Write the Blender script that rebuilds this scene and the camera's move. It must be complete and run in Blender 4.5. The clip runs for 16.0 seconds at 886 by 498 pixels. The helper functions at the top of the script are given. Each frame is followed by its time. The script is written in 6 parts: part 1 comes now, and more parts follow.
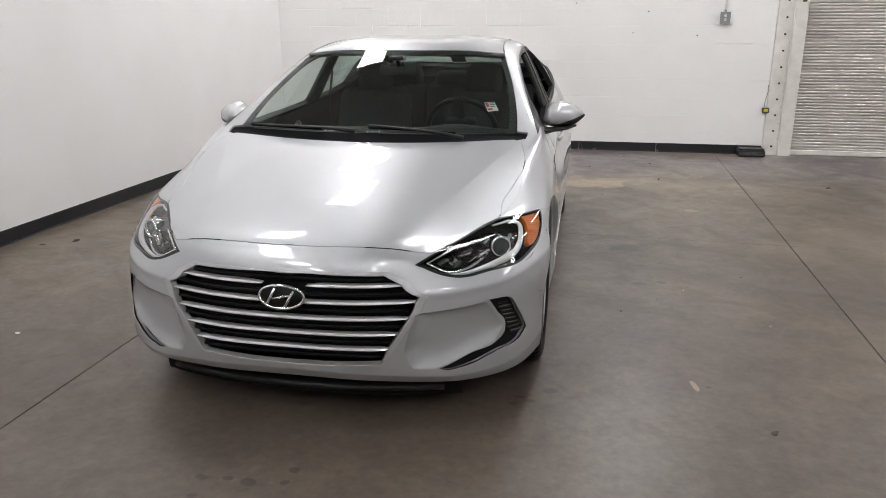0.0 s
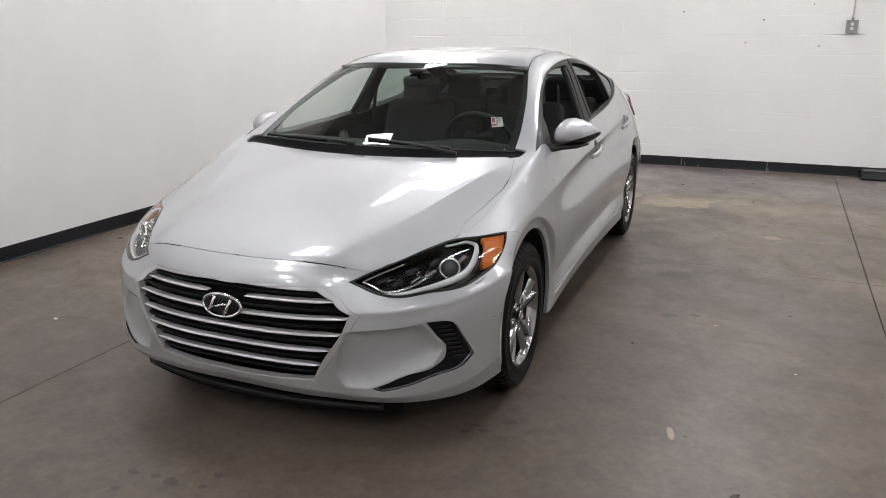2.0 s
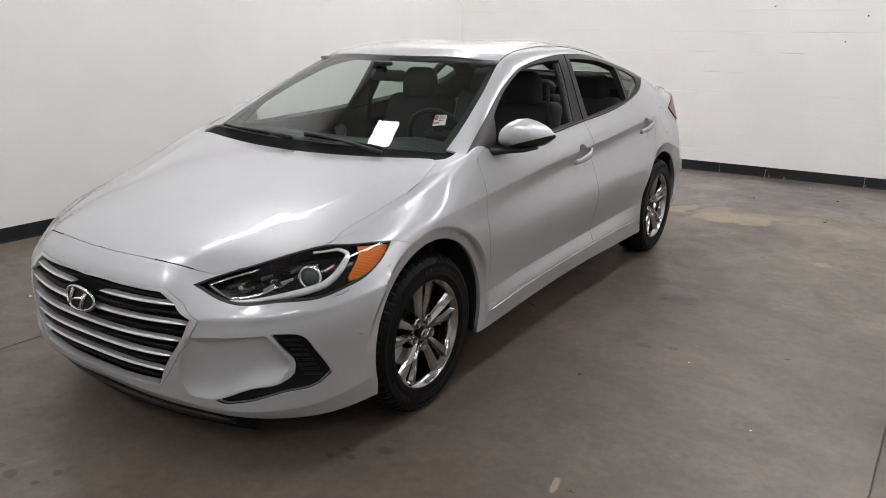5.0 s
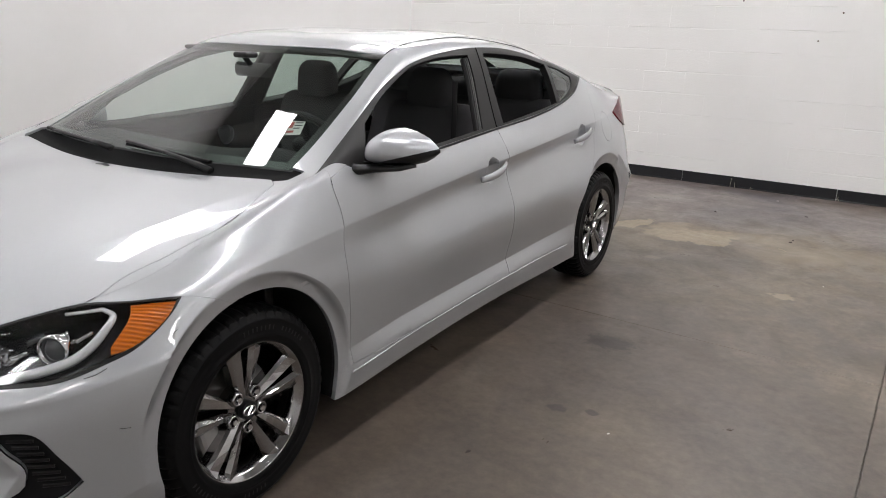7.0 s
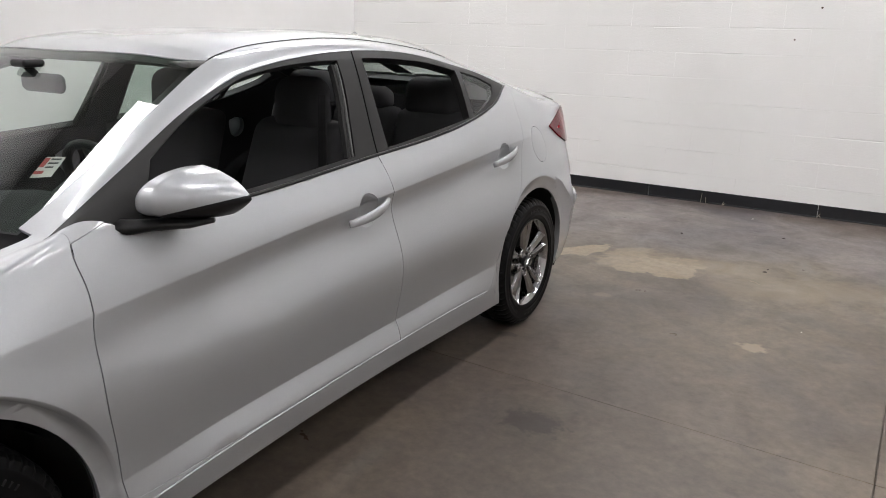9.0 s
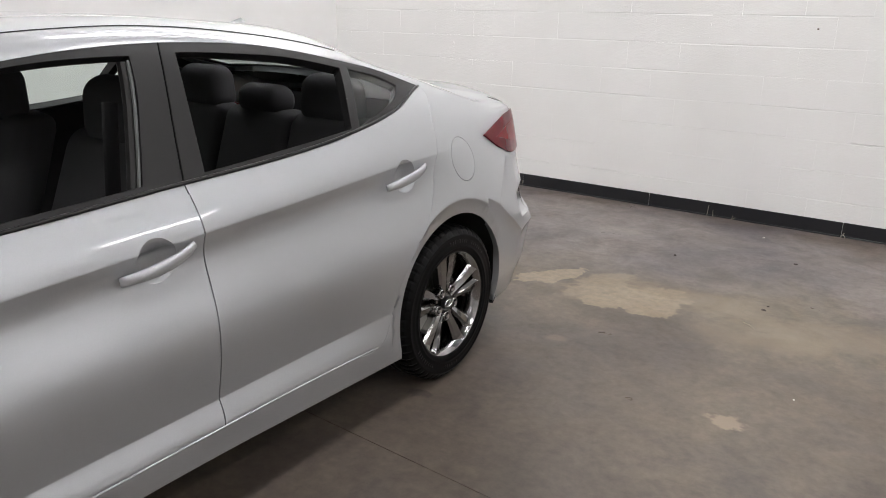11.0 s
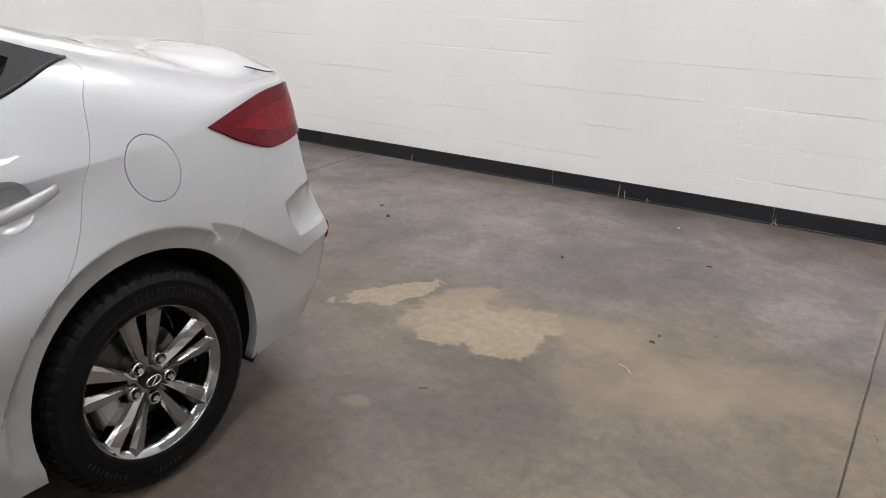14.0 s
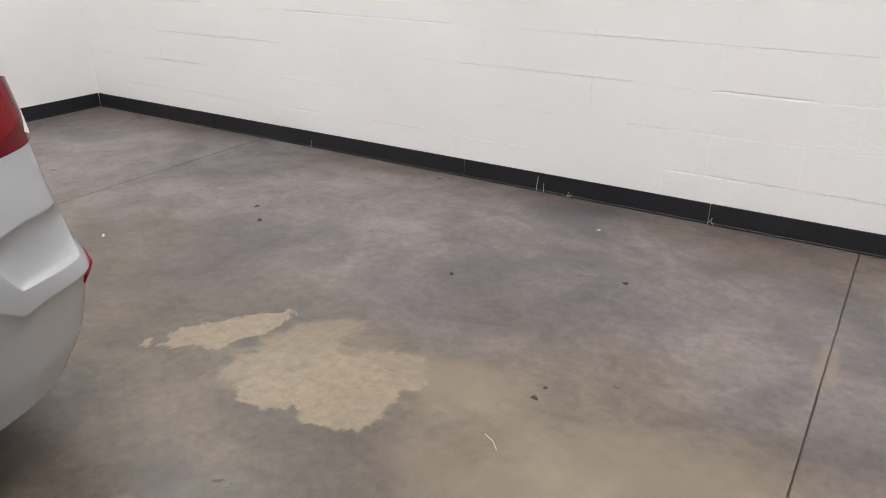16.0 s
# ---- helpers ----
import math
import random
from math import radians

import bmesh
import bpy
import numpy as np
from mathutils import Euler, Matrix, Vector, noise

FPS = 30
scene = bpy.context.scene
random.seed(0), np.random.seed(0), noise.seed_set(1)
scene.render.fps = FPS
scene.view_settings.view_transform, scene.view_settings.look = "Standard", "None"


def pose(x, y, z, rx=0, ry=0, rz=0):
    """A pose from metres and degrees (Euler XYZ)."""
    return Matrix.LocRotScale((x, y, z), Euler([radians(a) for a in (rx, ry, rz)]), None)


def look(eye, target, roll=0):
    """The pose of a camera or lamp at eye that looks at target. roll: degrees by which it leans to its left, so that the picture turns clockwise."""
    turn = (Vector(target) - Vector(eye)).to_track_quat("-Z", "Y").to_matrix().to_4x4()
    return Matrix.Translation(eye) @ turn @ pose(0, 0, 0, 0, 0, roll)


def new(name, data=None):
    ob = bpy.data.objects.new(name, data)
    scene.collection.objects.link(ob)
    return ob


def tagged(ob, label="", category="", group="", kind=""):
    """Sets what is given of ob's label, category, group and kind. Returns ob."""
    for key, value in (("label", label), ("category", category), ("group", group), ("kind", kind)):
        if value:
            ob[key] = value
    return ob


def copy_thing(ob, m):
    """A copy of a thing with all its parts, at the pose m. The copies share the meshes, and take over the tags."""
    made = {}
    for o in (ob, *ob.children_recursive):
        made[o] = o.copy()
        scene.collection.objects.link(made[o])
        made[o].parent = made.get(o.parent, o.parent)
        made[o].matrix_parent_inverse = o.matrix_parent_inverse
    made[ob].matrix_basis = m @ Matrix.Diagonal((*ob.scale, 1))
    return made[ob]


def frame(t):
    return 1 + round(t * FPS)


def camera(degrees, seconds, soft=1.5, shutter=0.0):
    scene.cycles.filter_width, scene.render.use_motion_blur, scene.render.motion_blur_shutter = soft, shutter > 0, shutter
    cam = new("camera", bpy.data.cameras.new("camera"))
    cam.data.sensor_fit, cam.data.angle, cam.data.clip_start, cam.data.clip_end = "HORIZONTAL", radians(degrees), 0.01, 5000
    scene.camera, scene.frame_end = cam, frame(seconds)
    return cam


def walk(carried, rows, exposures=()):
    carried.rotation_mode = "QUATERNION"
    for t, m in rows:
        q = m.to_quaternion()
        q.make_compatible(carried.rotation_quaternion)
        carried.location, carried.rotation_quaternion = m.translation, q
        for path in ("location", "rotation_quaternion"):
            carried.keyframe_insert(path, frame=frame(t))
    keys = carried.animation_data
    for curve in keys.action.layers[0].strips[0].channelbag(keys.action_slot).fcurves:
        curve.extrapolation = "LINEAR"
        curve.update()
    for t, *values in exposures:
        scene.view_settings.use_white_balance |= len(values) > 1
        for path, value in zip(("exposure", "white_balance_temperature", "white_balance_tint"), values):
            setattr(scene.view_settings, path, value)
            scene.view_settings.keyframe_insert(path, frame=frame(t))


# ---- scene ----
cam = camera(62.0, 16.0, soft=0.95)
PATH = [
    (0, (1.005, -3.135, 1.441), (0.633, -1.258, 0.865), -0.1),
    (0.5, (1.212, -3.091, 1.448), (0.742, -1.235, 0.875), -0.2),
    (1, (1.349, -3.006, 1.442), (0.794, -1.172, 0.874), -0.1),
    (1.5, (1.498, -2.91, 1.453), (0.849, -1.105, 0.891), -0.1),
    (2, (1.687, -2.843, 1.466), (0.931, -1.079, 0.909), -0.2),
    (2.5, (1.802, -2.749, 1.455), (0.962, -1.021, 0.903), -0.3),
    (3, (1.894, -2.642, 1.452), (0.987, -0.948, 0.903), -0.2),
    (5.5, (2.408, -2.001, 1.43), (1.322, -0.421, 0.859), 0.7),
    (6, (2.391, -1.806, 1.415), (1.312, -0.224, 0.841), 1.1),
    (6.5, (2.36, -1.576, 1.423), (1.304, 0.02, 0.845), 1.5),
    (7, (2.347, -1.337, 1.419), (1.314, 0.275, 0.838), 1.6),
    (7.5, (2.313, -1.129, 1.418), (1.302, 0.495, 0.837), 1.7),
    (8, (2.269, -0.923, 1.42), (1.276, 0.713, 0.84), 1.7),
    (8.5, (2.271, -0.696, 1.407), (1.28, 0.944, 0.834), 1.3),
    (11, (2.37, 0.436, 1.409), (1.275, 1.996, 0.806), 1.2),
    (11.5, (2.363, 0.659, 1.404), (1.28, 2.223, 0.786), 1.3),
    (12, (2.378, 0.885, 1.402), (1.307, 2.45, 0.767), 1.2),
    (12.5, (2.366, 1.082, 1.396), (1.304, 2.645, 0.74), 1.1),
    (13, (2.364, 1.279, 1.388), (1.316, 2.843, 0.714), 0.9),
    (13.5, (2.395, 1.484, 1.381), (1.36, 3.047, 0.685), 0.7),
    (14, (2.411, 1.676, 1.372), (1.391, 3.237, 0.651), 0.6),
    (14.5, (2.404, 1.885, 1.372), (1.399, 3.445, 0.624), 0.6),
    (15, (2.45, 2.081, 1.36), (1.447, 3.632, 0.594), 0.2),
    (15.5, (2.468, 2.279, 1.345), (1.483, 3.834, 0.562), 0.0),
    (16, (2.445, 2.499, 1.342), (1.492, 4.060, 0.534), 0.3),
]
walk(cam, [(t, look(eye, target, roll)) for t, eye, target, roll in PATH], [(0, 0.0), (9, 0.02), (16, 0.15)])

# ---- light: ceiling panels only, the hall has no windows in use ----
world = bpy.data.worlds.new("world")
scene.world = world
world.use_nodes = True
world.node_tree.nodes["Background"].inputs["Color"].default_value = (1, 1, 1, 1)
world.node_tree.nodes["Background"].inputs["Strength"].default_value = 0.0

CEILING = 4.3
LAMP_PLACES = [(-1.80, 0.98), (-1.45, 3.55), (-1.90, 5.45)]
# (4.9, 1.70) and both at 6.8 are unseen, added to brighten the car's flank
LAMP_PLACES += [(1.65, 0.75), (1.65, 3.50), (1.65, 5.45), (4.9, 1.70), (4.9, 4.55), (6.8, 0.30), (6.8, 3.10)]
# unseen panels over the front of the hall, added to light nose and floor
LAMP_PLACES += [(-1.7, -1.7)] + [(x, y) for x in (-1.7, 1.65, 4.4) for y in (-4.15, -6.4)]
LAMP_STRENGTH = 25.8

# ---- materials ----
def mat(name, color, rough=0.5, metal=0.0, **kw):
    m = bpy.data.materials.new(name)
    m.use_nodes = True
    b = m.node_tree.nodes["Principled BSDF"]
    b.inputs["Base Color"].default_value = (*color, 1)
    b.inputs["Roughness"].default_value = rough
    b.inputs["Metallic"].default_value = metal
    for k, v in kw.items():
        b.inputs[k.replace("_", " ")].default_value = v
    return m


def nodes_of(m):
    t = m.node_tree
    return t, t.nodes["Principled BSDF"]


def add(t, kind, **kw):
    n = t.nodes.new(kind)
    for k, v in kw.items():
        if k in n.inputs:
            n.inputs[k].default_value = v
        else:
            setattr(n, k, v)
    return n


def ramp(t, fac, stops):
    r = t.nodes.new("ShaderNodeValToRGB")
    e = r.color_ramp.elements
    while len(e) < len(stops):
        e.new(0.5)
    for el, (p, c) in zip(e, stops):
        el.position, el.color = p, (*c, 1) if len(c) == 3 else c
    t.links.new(fac, r.inputs[0])
    return r


def grey(v):
    return (v, v, v)


def bumped(m, scale, strength, distance=0.002, detail=4.0, coords="Object"):
    """Fine relief of a given grain."""
    t, b = nodes_of(m)
    co = t.nodes.new("ShaderNodeTexCoord")
    n = add(t, "ShaderNodeTexNoise", Scale=scale, Detail=detail)
    bump = add(t, "ShaderNodeBump", Strength=strength, Distance=distance)
    t.links.new(co.outputs[coords], n.inputs["Vector"])
    t.links.new(n.outputs[0], bump.inputs["Height"])
    t.links.new(bump.outputs[0], b.inputs["Normal"])
    return n


def speckled(m, dark, light, scale, detail=5.0, rough=None):
    """Colour that wanders between two tones, and with it the gloss."""
    t, b = nodes_of(m)
    co = t.nodes.new("ShaderNodeTexCoord")
    n = add(t, "ShaderNodeTexNoise", Scale=scale, Detail=detail, Roughness=0.6)
    t.links.new(co.outputs["Object"], n.inputs["Vector"])
    r = ramp(t, n.outputs[0], ((0.3, dark), (0.7, light)))
    t.links.new(r.outputs[0], b.inputs["Base Color"])
    if rough:
        q = ramp(t, n.outputs[0], ((0.3, grey(rough[0])), (0.7, grey(rough[1]))))
        t.links.new(q.outputs[0], b.inputs["Roughness"])
    return m


def silver_paint():
    m = mat("silver_paint", (0.46, 0.465, 0.475), 0.42, 0.55, Coat_Weight=1.0, Coat_Roughness=0.008, Coat_IOR=1.46)
    t, b = nodes_of(m)
    co = t.nodes.new("ShaderNodeTexCoord")
    flake = add(t, "ShaderNodeTexVoronoi", Scale=900.0)
    t.links.new(co.outputs["Object"], flake.inputs["Vector"])
    r = ramp(t, flake.outputs["Color"], ((0.1, (0.412, 0.424, 0.438)), (0.9, (0.446, 0.459, 0.474))))
    t.links.new(r.outputs[0], b.inputs["Base Color"])
    dust = add(t, "ShaderNodeTexNoise", Scale=2.3, Detail=6.0)
    t.links.new(co.outputs["Object"], dust.inputs["Vector"])
    q = ramp(t, dust.outputs[0], ((0.35, grey(0.38)), (0.7, grey(0.48))))
    t.links.new(q.outputs[0], b.inputs["Roughness"])
    return m


PAINT = silver_paint()
BLACK = mat("black_plastic", (0.006, 0.006, 0.0065), 0.5, Specular_IOR_Level=0.35)
RUBBER = mat("rubber", (0.0035, 0.0035, 0.0038), 0.45, Specular_IOR_Level=0.12)
bumped(RUBBER, 160.0, 0.25, 0.001)
MARK_RUBBER = mat("letter_rubber", (0.010, 0.010, 0.011), 0.34, Specular_IOR_Level=0.35)
CHROME = mat("chrome", (0.80, 0.80, 0.81), 0.07, 1.0)
ALLOY = mat("alloy", (0.36, 0.355, 0.355), 0.24, 1.0)
speckled(ALLOY, (0.33, 0.325, 0.325), (0.40, 0.395, 0.395), 30.0, 4.0, (0.10, 0.17))
WALL_PAINT = mat("wall_paint", (0.80, 0.795, 0.785), 0.55)
speckled(WALL_PAINT, (0.775, 0.77, 0.76), (0.82, 0.815, 0.81), 1.3, 6.0)
bumped(WALL_PAINT, 55.0, 0.06, 0.002)
BLOCK_PAINT = mat("block_paint", (0.83, 0.825, 0.81), 0.42)


def block_paint():
    """Thick white paint over pitted concrete block."""
    t, b = nodes_of(BLOCK_PAINT)
    geo = t.nodes.new("ShaderNodeNewGeometry")
    big = add(t, "ShaderNodeTexNoise", Scale=1.1, Detail=5.0)
    fine_ = add(t, "ShaderNodeTexNoise", Scale=75.0, Detail=5.0, Roughness=0.65)
    pits = add(t, "ShaderNodeTexVoronoi", Scale=38.0)
    mask = add(t, "ShaderNodeTexNoise", Scale=2.2, Detail=3.0)
    for n in (big, fine_, pits, mask):
        t.links.new(geo.outputs["Position"], n.inputs["Vector"])
    r = ramp(t, big.outputs[0], ((0.3, (0.80, 0.795, 0.78)), (0.7, (0.86, 0.855, 0.84))))
    t.links.new(r.outputs[0], b.inputs["Base Color"])
    pm = ramp(t, mask.outputs[0], ((0.45, grey(0.0)), (0.62, grey(1.0))))
    mul = add(t, "ShaderNodeMath", operation="MULTIPLY")
    t.links.new(pm.outputs[0], mul.inputs[0])
    t.links.new(pits.outputs["Distance"], mul.inputs[1])
    sm = add(t, "ShaderNodeMath", operation="MULTIPLY_ADD")
    sm.inputs[1].default_value = 0.7
    t.links.new(mul.outputs[0], sm.inputs[0])
    t.links.new(fine_.outputs[0], sm.inputs[2])
    bump = add(t, "ShaderNodeBump", Strength=0.5, Distance=0.004)
    t.links.new(sm.outputs[0], bump.inputs["Height"])
    t.links.new(bump.outputs[0], b.inputs["Normal"])


block_paint()
CONCRETE = mat("concrete", (0.12, 0.105, 0.095), 0.4)


def blotch(t, pos, warp, cx, cy, rx, ry, turn, soft):
    """One where an uneven round stain lies on the floor, else zero."""
    sub = add(t, "ShaderNodeVectorMath", operation="SUBTRACT")
    sub.inputs[1].default_value = (cx, cy, 0)
    t.links.new(pos, sub.inputs[0])
    rot = add(t, "ShaderNodeVectorRotate", rotation_type="Z_AXIS")
    rot.inputs["Angle"].default_value = -turn
    t.links.new(sub.outputs[0], rot.inputs["Vector"])
    sc = add(t, "ShaderNodeVectorMath", operation="MULTIPLY")
    sc.inputs[1].default_value = (1 / rx, 1 / ry, 0)
    t.links.new(rot.outputs[0], sc.inputs[0])
    ln = add(t, "ShaderNodeVectorMath", operation="LENGTH")
    t.links.new(sc.outputs[0], ln.inputs[0])
    ad = add(t, "ShaderNodeMath", operation="ADD")
    t.links.new(ln.outputs["Value"], ad.inputs[0])
    t.links.new(warp, ad.inputs[1])
    mr = add(t, "ShaderNodeMapRange", interpolation_type="SMOOTHSTEP")
    mr.inputs["From Min"].default_value = 1.0 + soft
    mr.inputs["From Max"].default_value = 1.0 - soft
    t.links.new(ad.outputs[0], mr.inputs["Value"])
    return mr.outputs[0]


def concrete():
    t, b = nodes_of(CONCRETE)
    geo = t.nodes.new("ShaderNodeNewGeometry")
    pos = geo.outputs["Position"]

    def noise_(scale, detail=6.0, rough=0.55, warp=0.0):
        n = add(t, "ShaderNodeTexNoise", Scale=scale, Detail=detail, Roughness=rough, Distortion=warp)
        t.links.new(pos, n.inputs["Vector"])
        return n.outputs[0]

    def mixed(fac, a, c, kind="MIX"):
        m = add(t, "ShaderNodeMix", data_type="RGBA", blend_type=kind)
        for sock, v in ((m.inputs[0], fac), (m.inputs[6], a), (m.inputs[7], c)):
            if isinstance(v, (int, float)):
                sock.default_value = v
            elif isinstance(v, tuple):
                sock.default_value = (*v, 1)
            else:
                t.links.new(v, sock)
        return m.outputs[2]

    brown, tan = (0.098, 0.079, 0.064), (0.160, 0.129, 0.094)
    c = mixed(ramp(t, noise_(0.75, 5.0, 0.55, 0.6), ((0.42, grey(0)), (0.66, grey(1)))).outputs[0], brown, tan)
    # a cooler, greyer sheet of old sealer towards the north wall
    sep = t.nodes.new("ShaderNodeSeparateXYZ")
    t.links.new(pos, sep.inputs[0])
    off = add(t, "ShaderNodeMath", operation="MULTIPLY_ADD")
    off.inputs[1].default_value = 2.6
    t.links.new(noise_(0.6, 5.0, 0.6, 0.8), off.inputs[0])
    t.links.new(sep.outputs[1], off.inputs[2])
    edge = add(t, "ShaderNodeMapRange", interpolation_type="SMOOTHSTEP")
    edge.inputs["From Min"].default_value = 5.35
    edge.inputs["From Max"].default_value = 6.3
    t.links.new(off.outputs[0], edge.inputs["Value"])
    c = mixed(edge.outputs[0], c, mixed(ramp(t, noise_(1.25, 6.0, 0.58, 1.1), ((0.36, grey(0)), (0.62, grey(1)))).outputs[0], (0.092, 0.079, 0.083), (0.188, 0.160, 0.146)))
    c = mixed(ramp(t, noise_(1.7, 8.0, 0.65, 1.2), ((0.48, grey(0)), (0.72, grey(0.7)))).outputs[0], c, (0.070, 0.058, 0.054))
    # browner towards the front, with the dimmer light there put into the colour
    darkened = add(t, "ShaderNodeMapRange", interpolation_type="SMOOTHSTEP")
    darkened.inputs["From Min"].default_value, darkened.inputs["From Max"].default_value = 3.6, 0.4
    darkened.inputs["To Max"].default_value = 0.75
    t.links.new(off.outputs[0], darkened.inputs["Value"])
    c = mixed(darkened.outputs[0], c, mixed(noise_(1.3, 6.0, 0.6, 0.7), (0.067, 0.053, 0.044), (0.112, 0.089, 0.070)))
    # dirt swept against the foot of the north wall
    foot = add(t, "ShaderNodeMapRange", interpolation_type="SMOOTHSTEP")
    foot.inputs["From Min"].default_value, foot.inputs["From Max"].default_value = 7.05, 7.35
    foot.inputs["To Max"].default_value = 0.6
    t.links.new(off.outputs[0], foot.inputs["Value"])
    c = mixed(foot.outputs[0], c, (0.105, 0.078, 0.060))
    fine_ = noise_(24.0, 8.0, 0.7)
    c = mixed(0.6, c, ramp(t, fine_, ((0.3, grey(0.30)), (0.7, grey(0.70)))).outputs[0], "OVERLAY")
    c = mixed(0.5, c, ramp(t, noise_(5.2, 7.0, 0.62, 0.9), ((0.32, grey(0.33)), (0.68, grey(0.67)))).outputs[0], "OVERLAY")
    wn = noise_(4.2, 6.0, 0.65, 0.4)
    warp = add(t, "ShaderNodeMath", operation="MULTIPLY_ADD")
    warp.inputs[1].default_value, warp.inputs[2].default_value = 2.6, -1.3
    t.links.new(wn, warp.inputs[0])
    w2 = add(t, "ShaderNodeMath", operation="MULTIPLY_ADD")
    w2.inputs[1].default_value, w2.inputs[2].default_value = 2.4, -1.2
    t.links.new(noise_(17.0, 5.0, 0.6), w2.inputs[0])
    # worn spots down to the bare, paler concrete
    bare = (0.310, 0.248, 0.170)
    worn_ = ((1.42, 4.22, .24, .13, .3, .45, .4), (2.05, 4.12, .42, .16, .25, .5, .38), (1.75, 3.86, .3, .12, .3, .5, .3), (.98, 4.06, .27, .19, .7, .35, .6), (1.0, 3.30, .05, .03, .4, .5, .35), (2.45, 4.95, .035, .16, .02, .35, .45),
             (1.15, 3.98, .23, .17, .3, .10, .9), (1.03, 3.88, .16, .09, .3, .10, .85), (1.20, 4.14, .15, .11, .4, .2, .6), (.87, 4.17, .20, .12, 1.15, .2, .6), (.85, 3.97, .13, .09, .9, .2, .6), (.575, 4.06, .22, .095, 1.0, .07, .95))
    for cx, cy, rx, ry, turn, soft, k in worn_:
        m = add(t, "ShaderNodeMath", operation="MULTIPLY")
        m.inputs[1].default_value = k
        t.links.new(blotch(t, pos, warp.outputs[0], cx, cy, rx, ry, turn, soft), m.inputs[0])
        c = mixed(m.outputs[0], c, mixed(ramp(t, fine_, ((0.35, grey(0)), (0.65, grey(1)))).outputs[0], bare, (0.215, 0.172, 0.122)))
    for cx, cy, rx, ry in ((1.855, 3.015, .072, .042), (1.494, -.190, .012, .045)):
        c = mixed(blotch(t, pos, w2.outputs[0], cx, cy, rx, ry, 0.2, .25), c, (0.275, 0.222, 0.160))
    # oil marks
    for cx, cy, rx, ry in ((1.285, 1.815, .12, .075), (1.34, 1.09, .035, .028), (1.467, 1.13, .028, .022), (-.204, -1.188, .026, .016), (-.116, -1.179, .018, .012), (-.043, -1.184, .032, .02), (.088, -1.092, .022, .016), (.078, -1.165, .015, .011), (-.188, -1.29, .018, .012), (.763, -.487, .02, .014), (.791, -.423, .025, .012), (.828, -.454, .018, .014), (.9, -.35, .03, .02), (.82, 2.5, .05, .03)):
        m = add(t, "ShaderNodeMath", operation="MULTIPLY")
        m.inputs[1].default_value = 0.75
        t.links.new(blotch(t, pos, w2.outputs[0], cx, cy, rx, ry, 0.0, .25), m.inputs[0])
        c = mixed(m.outputs[0], c, (0.035, 0.03, 0.027))
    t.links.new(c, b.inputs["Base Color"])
    q = ramp(t, noise_(2.9, 7.0, 0.65, 0.8), ((0.3, grey(0.27)), (0.7, grey(0.50))))
    t.links.new(q.outputs[0], b.inputs["Roughness"])
    bump = add(t, "ShaderNodeBump", Strength=0.22, Distance=0.002)
    t.links.new(noise_(40.0, 8.0, 0.7), bump.inputs["Height"])
    t.links.new(bump.outputs[0], b.inputs["Normal"])


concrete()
BASE_BLACK = mat("baseboard_rubber", (0.012, 0.0125, 0.015), 0.42, Specular_IOR_Level=0.4)
bumped(BASE_BLACK, 14.0, 0.3, 0.003)
CEIL = mat("ceiling_paint", (0.40, 0.40, 0.395), 0.8)
speckled(CEIL, (0.37, 0.37, 0.365), (0.44, 0.44, 0.435), 1.5, 4.0)
LAMP = mat("lamp", (1, 1, 1), 0.5)
t_, b_ = nodes_of(LAMP)
b_.inputs["Emission Color"].default_value = (1.0, 0.983, 0.996, 1)
b_.inputs["Emission Strength"].default_value = LAMP_STRENGTH


COWL_BLACK = mat("cowl_plastic", (0.005, 0.005, 0.0055), 0.75, Specular_IOR_Level=0.12)
bumped(COWL_BLACK, 200.0, 0.2, 0.001)
TRIM_BLACK = mat("trim_black", (0.007, 0.007, 0.0075), 0.34, Specular_IOR_Level=0.35)
SATIN_BLACK = mat("satin_black", (0.016, 0.0155, 0.0155), 0.45, Specular_IOR_Level=0.25)
GLASS_SEAL = mat("worn_seal", (0.10, 0.10, 0.10), 0.5)
TRIM_DARK = mat("cabin_trim", (0.018, 0.018, 0.020), 0.7, Specular_IOR_Level=0.3)
bumped(TRIM_DARK, 60.0, 0.08, 0.001)
LINING = mat("roof_lining", (0.16, 0.16, 0.155), 0.9)
LINER = mat("wheel_liner", (0.006, 0.006, 0.006), 0.9)
GRILLE_SILVER = mat("satin_silver", (0.74, 0.74, 0.75), 0.28, 0.6, Coat_Weight=0.6, Coat_Roughness=0.1)


FRAME_SILVER = mat("frame_silver", (0.47, 0.475, 0.48), 0.35, 0.5, Coat_Weight=0.6, Coat_Roughness=0.1)


